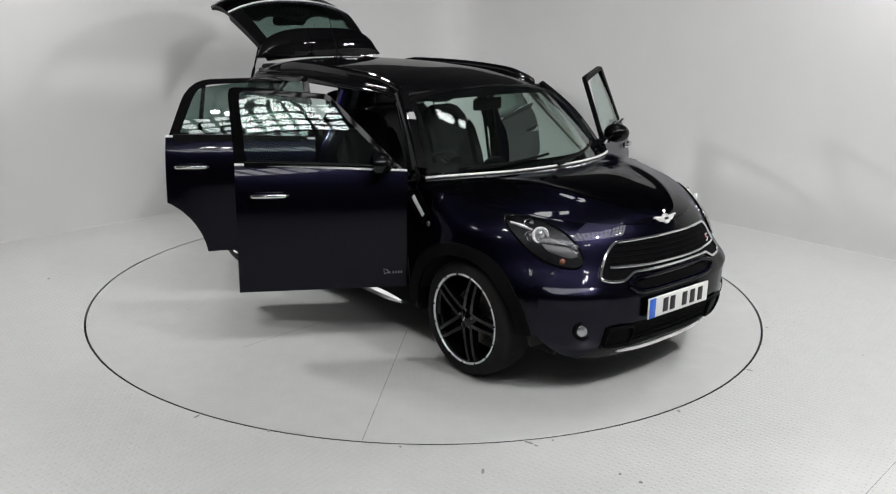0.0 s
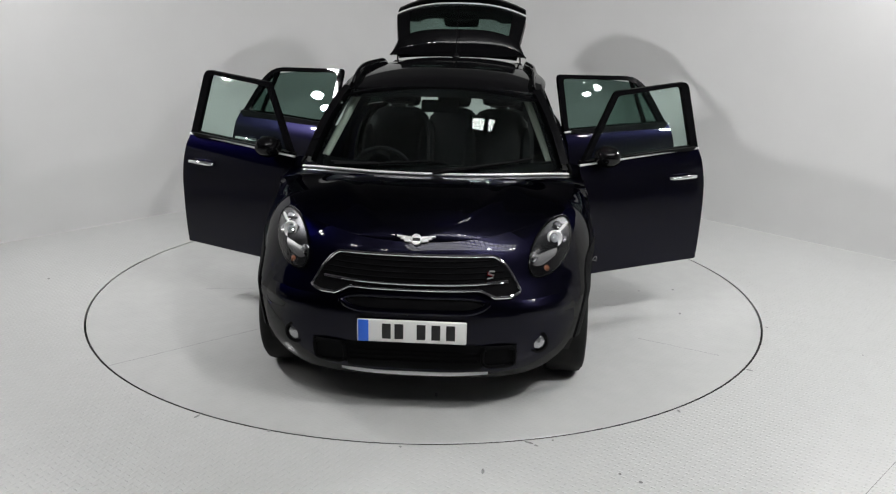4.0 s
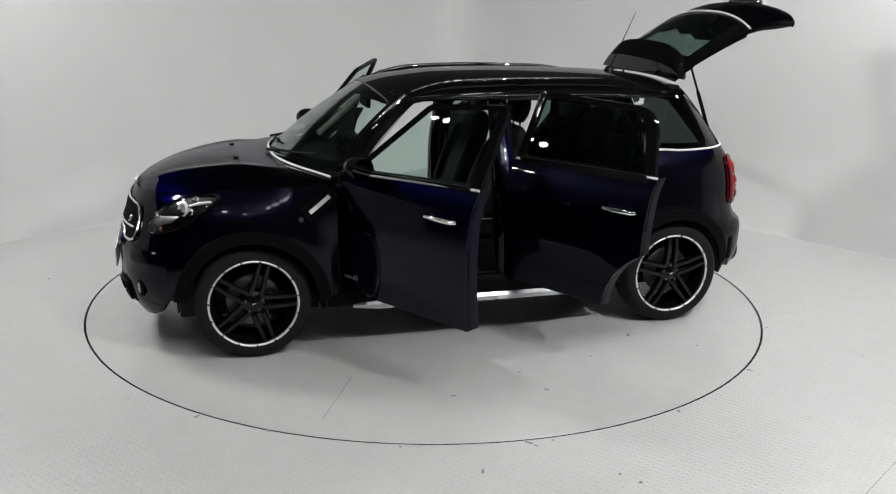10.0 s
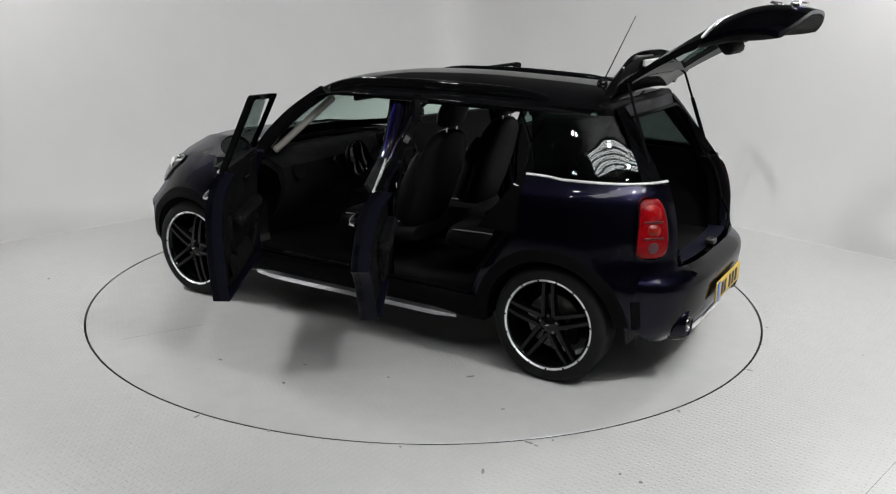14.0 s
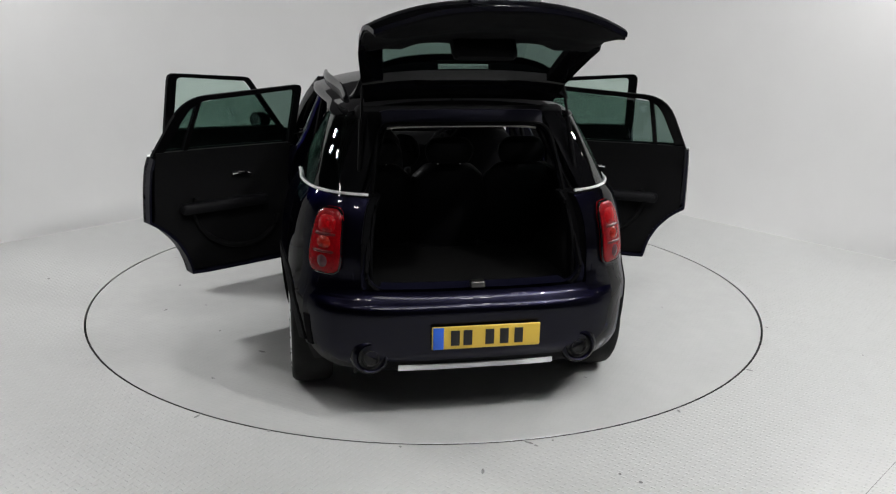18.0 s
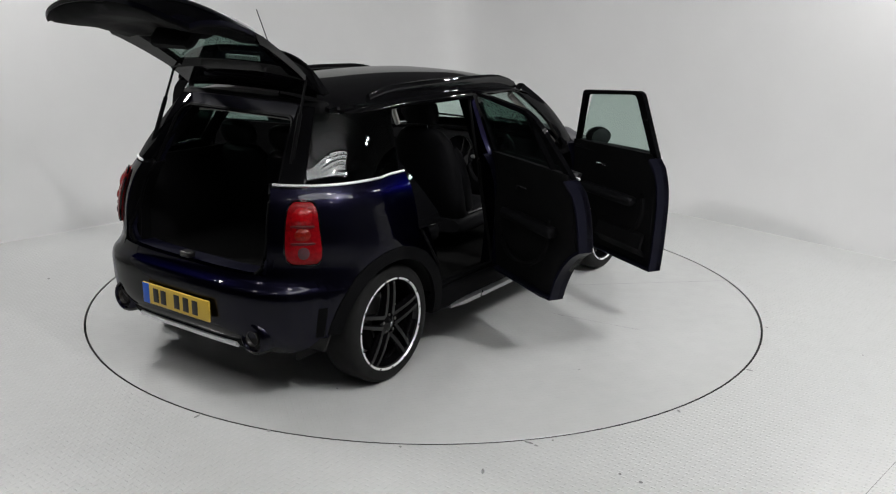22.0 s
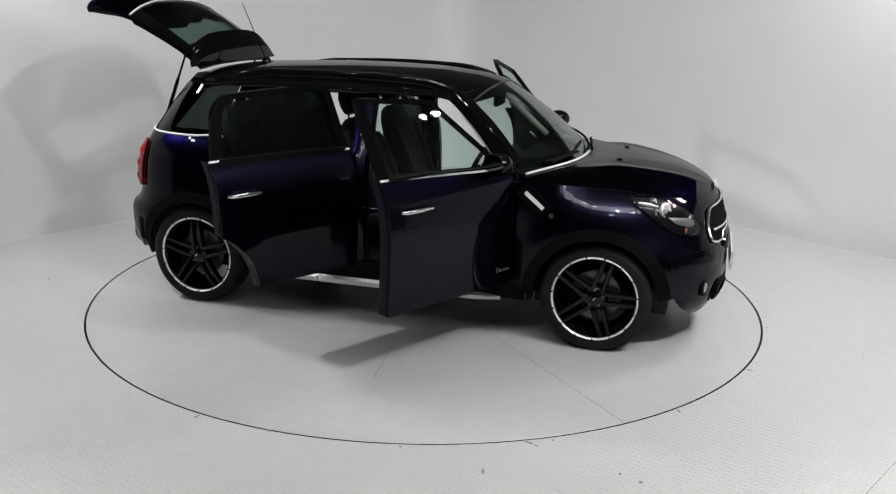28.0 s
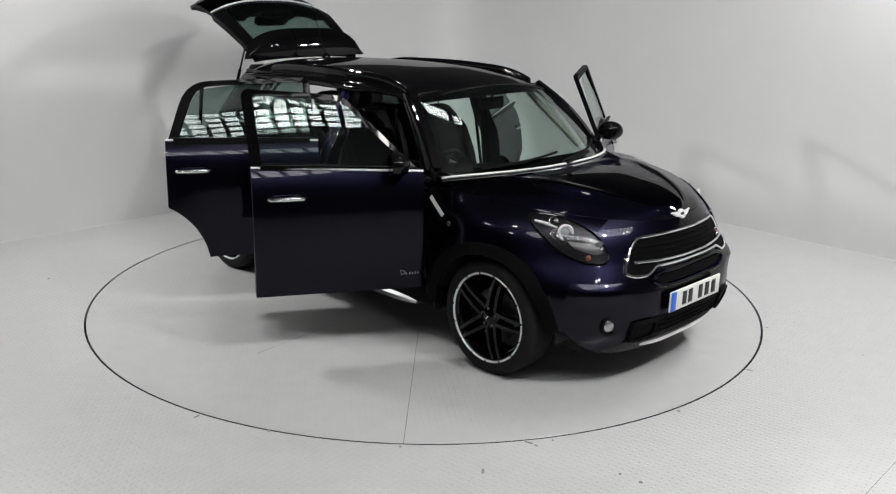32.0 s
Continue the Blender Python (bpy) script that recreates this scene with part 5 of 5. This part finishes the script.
# ---- underbody, sills, wheel wells ----
def underbody():
    Shape().block((0.0, 0, 0.33), (3.1, 1.46, 0.10), 0.03).ob("floor_pan", CARPET, CAR)
    Shape().block((1.62, 0, 0.42), (0.5, 0.9, 0.34), 0.04).ob("engine_bay", GAP, CAR)
    Shape().block((1.05, 0, 0.66), (0.06, 1.40, 0.60), 0.02).ob("bulkhead", GAP, CAR)
    Shape().block((-1.42, 0, 0.60), (0.95, 1.02, 0.06), 0.015).ob("boot_floor", CARPET, CAR, "black boot carpet")
    Shape().block((-1.41, 0, 1.415), (0.09, 1.06, 0.10), 0.03).ob("boot_header", TRIM, CAR)
    Shape().tube([(-1.45, y, 1.366 - 0.02 * (y / 0.45) ** 4) for y in steps(-0.45, 0.45, 16)], 0.006, 6).ob("headliner_edge", HEADLINER, CAR)
    for sg in (1, -1):
        Shape().block((0.0, sg * 0.80, 0.325), (1.86, 0.12, 0.13), 0.03).ob("sill", PLASTIC, CAR)
        st = Shape()
        rows = []
        for x in steps(-0.74, 0.74, 10):
            e = 0.5 + 0.5 * min(1, (0.74 - abs(x)) / 0.06)
            rows.append([(x, sg * (0.845 + 0.030 * a * e), 0.262 + 0.026 * b * e) for a, b in ((1, 0.3), (0.6, 1), (-0.8, 1), (-0.8, -1), (0.6, -0.9))])
        st.loft(rows).ob("side_strip", ALUMINIUM, CAR, "brushed silver sill strip")
        Shape().block((0.32, sg * 0.79, 0.398), (0.50, 0.05, 0.006), 0.002).ob("sill_plate", ALUMINIUM, CAR, "silver sill plate")
        # boot side linings
        rows = [[Vector((tail_x(z) + 0.12 + (-1.02 - tail_x(z) - 0.12) * t, sg * (0.52 + 0.03 * math.sin(3 * (z - 0.6))), z)) for z in steps(0.6, 1.10, 5)] for t in steps(0, 1, 6)]
        Shape().shell(rows, [[p + Vector((0, sg * 0.03, 0)) for p in r] for r in rows]).ob("boot_lining", TRIM, CAR)
        for hub in (HUB, -HUB):
            s = Shape()
            rows = [[(hub + 0.40 * math.cos(a), sg * y, 0.318 + 0.40 * math.sin(a)) for y in (0.55, 0.68, max(0.60, side(hub + 0.40 * math.cos(a), 0.318 + 0.40 * math.sin(a)) - 0.012))] for a in steps(-0.12, math.pi + 0.12, 20)]
            s.shell(rows, [[(hub + (x - hub) * 1.03, y, 0.318 + (z - 0.318) * 1.03) for x, y, z in r] for r in rows])
            s.ob("wheel_well", GAP, CAR)
            Shape().block((hub, sg * 0.56, 0.42), (0.8, 0.02, 0.5), 0.008).ob("well_side", GAP, CAR)
        # door seal round both openings, with a lit edge
        loop = [(0.80, 0.40), (0.80, 1.02), (0.36, 1.40), (-0.13, 1.405), (-0.13, 0.40)]
        Shape().tube([(x, sg * (side(x, z) - 0.05), z) for x, z in loop + loop[:1]], 0.012, 6).ob("door_seal", PLASTIC, CAR)
        loop = [(-0.25, 0.40), (-0.25, 1.40), (-0.95, 1.40), (-1.06, 1.24), (-1.10, 1.0), (-1.02, 0.78), (-0.86, 0.55), (-0.80, 0.40)]
        Shape().tube([(x, sg * (side(x, z) - 0.05), z) for x, z in loop + loop[:1]], 0.012, 6).ob("door_seal", PLASTIC, CAR)
        # inner body side behind the rear door opening
        cols = arch_cols(-1.14, -0.80, 8, -HUB, 0.42)
        panel(cols, 8, arch_low(-HUB, 0.42, 0.33), lambda x: max(arch_low(-HUB, 0.42, 0.33)(x) + 0.02, 0.40 + 0.72 * max(0, (-0.80 - x) / 0.34) ** 0.8), 0.06, -0.05).ob("door_jamb", PAINT, CAR, mirror=sg)


underbody()


def belts_and_latch():
    Shape().block((-1.90, 0, 0.685), (0.05, 0.07, 0.03), 0.008).ob("boot_latch", DISC, CAR, "small steel boot latch")
    for sg in (1, -1):
        Shape().tube([(-0.19, sg * 0.66, 1.22), (-0.20, sg * 0.70, 1.0), (-0.21, sg * 0.755, 0.62)], [0.010, 0.016, 0.014], 6).ob("seat_belt", PLASTIC, CAR, "black seat belt")
        Shape().block((-0.19, sg * 0.655, 1.235), (0.03, 0.02, 0.045), 0.008).ob("belt_guide", PALE, CAR)
        # striker plate on the centre pillar
        Shape().block((-0.20, sg * (side(-0.2, 0.74) - 0.028), 0.74), (0.05, 0.012, 0.06), 0.004).ob("door_striker", DISC, CAR)


belts_and_latch()


# ---- wheels ----
def wheel(x, s):
    w = Shape().lathe([(0.225, -0.10), (0.262, -0.105), (0.300, -0.102), (0.316, -0.088), (0.322, -0.06), (0.3225, 0.0), (0.322, 0.06), (0.316, 0.088), (0.298, 0.103), (0.262, 0.106), (0.238, 0.098), (0.236, 0.06), (0.225, 0.0)], Matrix(), 64)
    name = "front_wheel" if x > 0 else "rear_wheel"
    ob = w.ob(name, RUBBER, CAR, label="black tyre on a black alloy rim with a silver ring")
    # barrel
    Shape().lathe([(0.234, 0.09), (0.215, 0.06), (0.205, -0.08), (0.225, -0.1)], Matrix(), 48).ob("rim_barrel", GLOSS, ob)
    Shape().lathe([(0.238, 0.092), (0.241, 0.103), (0.246, 0.107), (0.2515, 0.104), (0.252, 0.096)], Matrix(), 64).ob("rim_ring", MACHINED, ob, "bright machined silver ring")
    notch = Shape().block((0.2465, 0, 0.1055), (0.010, 0.010, 0.006), 0.002, n=1).ob("ring_notch", PLASTIC, ob)
    for k in range(1, 15):
        q = notch.copy()
        scene.collection.objects.link(q)
        q.rotation_euler = (0, 0, 2 * math.pi * k / 15)
    # five double spokes
    for k in range(5):
        a0 = 2 * math.pi * k / 5 + (0.31 if x > 0 else 0.62)
        s0 = Shape()
        for d in (-1, 1):
            rings = []
            for t in steps(0, 1, 6):
                r = 0.030 + 0.204 * t
                wd = 0.0175 - 0.0035 * t
                shift = d * (0.030 - 0.006 * t)
                h = 0.078 + 0.018 * math.sin(t * 2.2)
                c, q = math.cos(a0), math.sin(a0)
                rings.append([Vector((r * c - (shift + e) * q, r * q + (shift + e) * c, h + g)) for e, g in ((-wd, -0.01), (-wd * 0.6, 0.006), (wd * 0.6, 0.006), (wd, -0.01), (wd * 0.8, -0.035), (-wd * 0.8, -0.035))])
            s0.loft(rings)
        s0.ob("spoke", GLOSS, ob)
    Shape().lathe([(0.0, 0.098), (0.022, 0.097), (0.028, 0.092), (0.060, 0.084), (0.072, 0.07), (0.075, 0.03)], Matrix(), 32).ob("hub", GLOSS, ob)
    Shape().block((0, 0, 0.0985), (0.026, 0.006, 0.003), 0.0012).ob("hub_badge", CHROME, ob)
    for k in range(5):
        a = 2 * math.pi * (k + 0.5) / 5
        Shape().lathe([(0.0, 0.090), (0.008, 0.088), (0.008, 0.07)], Matrix.Translation((0.048 * math.cos(a), 0.048 * math.sin(a), 0)), 8).ob("wheel_bolt", DISC, ob)
    Shape().lathe([(0.06, 0.02), (0.145, 0.022), (0.150, 0.018), (0.150, 0.004), (0.06, 0.002)], Matrix(), 40).ob("brake_disc", DISC, ob)
    a = 2.6
    Shape().block((0.13 * math.cos(a), 0.13 * math.sin(a), 0.02), (0.07, 0.15, 0.06), 0.02, m=pose(0, 0, 0, 0, 0, math.degrees(a))).ob("brake_caliper", PLASTIC, ob)
    ob.matrix_local = Matrix.Translation((x, s * 0.762, 0.3215)) @ pose(0, 0, 0, 90 if s < 0 else -90, 0, 0) @ pose(0, 0, 0, 0, 0, 20 if s > 0 else 55)


for hx in (HUB, -HUB):
    for sg in (1, -1):
        wheel(hx, sg)


# ---- inside ----
def pillow(path, sizes, lat=(0, 1, 0), n=20, power=3.2):
    """A soft lofted body: centres, and half width and half thickness at each."""
    path = [Vector(p) for p in path]
    lat = Vector(lat)
    rings = []
    for i, (p, (w, h)) in enumerate(zip(path, sizes)):
        d = (path[min(i + 1, len(path) - 1)] - path[max(i - 1, 0)]).normalized()
        up = d.cross(lat).normalized()
        ring = []
        for k in range(n):
            a = 2 * math.pi * k / n
            c, s = math.cos(a), math.sin(a)
            q = (abs(c) ** power + abs(s) ** power) ** (-1 / power)
            ring.append(p + lat * (w * c * q) + up * (h * s * q))
        rings.append(ring)
    return Shape().loft(rings)


def seat(x, y, rear=False):
    w = 0.235 if not rear else 0.225
    z = 0.60 if not rear else 0.62
    base = pillow([(x + 0.27, y, z - 0.02), (x + 0.24, y, z), (x + 0.1, y, z + 0.015), (x - 0.12, y, z), (x - 0.25, y, z - 0.01), (x - 0.28, y, z - 0.015)],
                  [(w * 0.86, 0.03), (w * 0.98, 0.075), (w, 0.085), (w, 0.085), (w * 0.98, 0.08), (w * 0.9, 0.05)]).ob("seat_cushion", LEATHER, CAR, "black leather seat with pale piping")
    h = 0.62 if not rear else 0.50
    s0 = Vector((x - 0.21, y, z + 0.03))
    up = Vector((-0.33, 0, 0.94))
    prof = [(0.0, w * 0.86, 0.05), (0.05, w * 0.96, 0.075), (0.3, w, 0.08), (0.6, w * 1.0, 0.072), (0.85, w * 0.86, 0.06), (0.96, w * 0.62, 0.05), (1.0, w * 0.40, 0.025)]
    pillow([s0 + up * (h * t) for t, _, _ in prof], [(a, c) for _, a, c in prof]).ob("seat_back", LEATHER, base)
    for sg in (1, -1):
        pillow([s0 + up * (h * t) + Vector((0.05, sg * w * 0.84, 0)) for t in (0.06, 0.12, 0.4, 0.7, 0.8)], [(0.02, 0.02), (0.045, 0.05), (0.05, 0.055), (0.035, 0.04), (0.012, 0.015)], n=12).ob("seat_bolster", LEATHER, base)
        Shape().tube([(x + 0.255, y + sg * 0.17, z + 0.04), (x + 0.20, y + sg * w * 0.97, z + 0.065), (x, y + sg * w, z + 0.075), (x - 0.2, y + sg * w * 0.98, z + 0.07)], 0.0035, 5).ob("piping", PIPING, base)
    top = s0 + up * h
    c = top + Vector((-0.01, 0, 0.11 if not rear else 0.075))
    k = 1.0 if not rear else 0.78
    pillow([c + up * (t * 0.09 * k) for t in (-1, -0.85, -0.3, 0.3, 0.85, 1)], [(0.07, 0.02), (0.115, 0.042), (0.13, 0.052), (0.128, 0.05), (0.10, 0.04), (0.06, 0.02)], n=16).ob("head_rest", LEATHER, base)
    for sg in (1, -1):
        Shape().tube([top + Vector((0.0, sg * 0.06, -0.03)), c + Vector((0, sg * 0.06, -0.03))], 0.006, 6).ob("rest_post", CHROME, base)


def cabin():
    for y in (0.36, -0.36):
        seat(0.02, y)
    for y in (0.40, 0.0, -0.40):
        seat(-0.78, y, True)
    # dashboard
    rows = []
    for y in steps(-0.74, 0.74, 20):
        rows.append([(x, y, z) for x, z in ((1.02, 0.96), (0.86, 0.985), (0.70, 0.975), (0.60, 0.93), (0.575, 0.84), (0.62, 0.70), (0.70, 0.60))])
    dash = Shape().shell(rows, [[(a + 0.04, b, c - 0.04) for a, b, c in r] for r in rows]).ob("dashboard", TRIM, CAR, "black moulded dashboard")
    m = Matrix.Translation((0.575, 0.0, 0.885)) @ pose(0, 0, 0, 0, -78, 0)
    Shape().lathe([(0.0, 0.012), (0.105, 0.014), (0.118, 0.02), (0.124, 0.0)], m, 32).ob("centre_dial", GLOSS, dash, "large round centre dial")
    Shape().lathe([(0.118, 0.02), (0.124, 0.024), (0.128, 0.016), (0.126, 0.0)], m, 32).ob("dial_ring", PLASTIC, dash)
    for y in (-0.62, -0.2, 0.2, 0.62):
        mv = Matrix.Translation((0.578, y, 0.89)) @ pose(0, 0, 0, 0, -78, 0)
        Shape().lathe([(0.0, 0.006), (0.04, 0.01), (0.05, 0.016), (0.054, 0.0)], mv, 20).ob("air_vent", PLASTIC, dash)
    # instrument pod and steering wheel on the right-hand side
    mw = Matrix.Translation((0.44, -0.36, 0.90)) @ pose(0, 0, 0, 0, -68, 0)
    ring = [mw @ Vector((0.18 * math.cos(a), 0.18 * math.sin(a), 0)) for a in steps(0, 2 * math.pi, 32)]
    sw = Shape().tube(ring, 0.015, 8, False).ob("steering_wheel", LEATHER, CAR, "black three-spoke steering wheel")
    Shape().lathe([(0.0, 0.03), (0.05, 0.026), (0.065, 0.0), (0.05, -0.03)], mw, 24).ob("wheel_boss", TRIM, sw)
    for a in (0, math.pi, math.pi * 0.5):
        Shape().tube([mw @ Vector((0.05 * math.cos(a + 1.57), 0.05 * math.sin(a + 1.57), 0)), mw @ Vector((0.175 * math.cos(a + 1.57), 0.175 * math.sin(a + 1.57), 0))], 0.013, 6).ob("wheel_spoke", PALE if a == 0 else TRIM, sw)
    Shape().tube([mw @ Vector((0, 0, -0.03)), mw @ Vector((0, 0, -0.2))], 0.035, 10).ob("steering_column", TRIM, sw)
    Shape().lathe([(0.0, 0.004), (0.055, 0.008), (0.065, 0.014), (0.07, -0.05)], Matrix.Translation((0.56, -0.36, 1.0)) @ pose(0, 0, 0, 0, -72, 0), 24).ob("rev_counter", GLOSS, dash)
    # centre rail with two cup rings, gear lever
    con = Shape().block((0.10, 0, 0.56), (1.0, 0.20, 0.22), 0.05).ob("centre_console", TRIM, CAR)
    Shape().tube([(0.34, 0, 0.66), (0.31, 0, 0.78)], 0.010, 8).ob("gear_stalk", CHROME, con)
    Shape().lathe([(0.0, 0.04), (0.022, 0.03), (0.026, 0.01), (0.018, -0.01)], Matrix.Translation((0.308, 0, 0.785)), 16).ob("gear_knob", LEATHER, con)
    for x in (-0.05, 0.1):
        Shape().lathe([(0.036, 0.0), (0.044, 0.006), (0.046, 0.0)], Matrix.Translation((x, 0, 0.672)), 20).ob("cup_ring", ALUMINIUM, con)


cabin()

# ---- what moves ----
TURN = [(0, -50.86), (0.5, -54.67), (1, -60), (1.5, -65.69), (2, -71.68), (2.5, -77.43), (3, -83.36), (3.5, -89), (5.5, -112.83), (6.5, -124.47), (7.5, -136.15), (8.5, -147.89), (9.5, -159.38), (10.5, -170.62), (11.5, -182.26), (12.5, -194.19), (13.5, -205.82), (14.5, -217.67), (16.5, -242.27), (17.5, -254.08), (18.5, -265.81), (19.5, -277.27), (20.5, -288.89), (21.5, -300.46), (22.5, -312.11), (23.5, -323.89), (24.5, -335.74), (25.5, -347.85), (27.5, -371.59), (28, -377.44), (28.5, -383.14), (29, -389.03), (29.5, -394.79), (30, -400.13), (30.5, -403.68), (31, -405.4), (31.5, -405.88), (32, -405.89)]


def motions():
    walk(TABLE, [(t, pose(0, 0, 0, 0, 0, a)) for t, a in TURN])
    walk(CAR, [(t, pose(0, 0, 0, 0, 0, a) @ pose(-0.048, 0.103, 0.0)) for t, a in TURN])


motions()
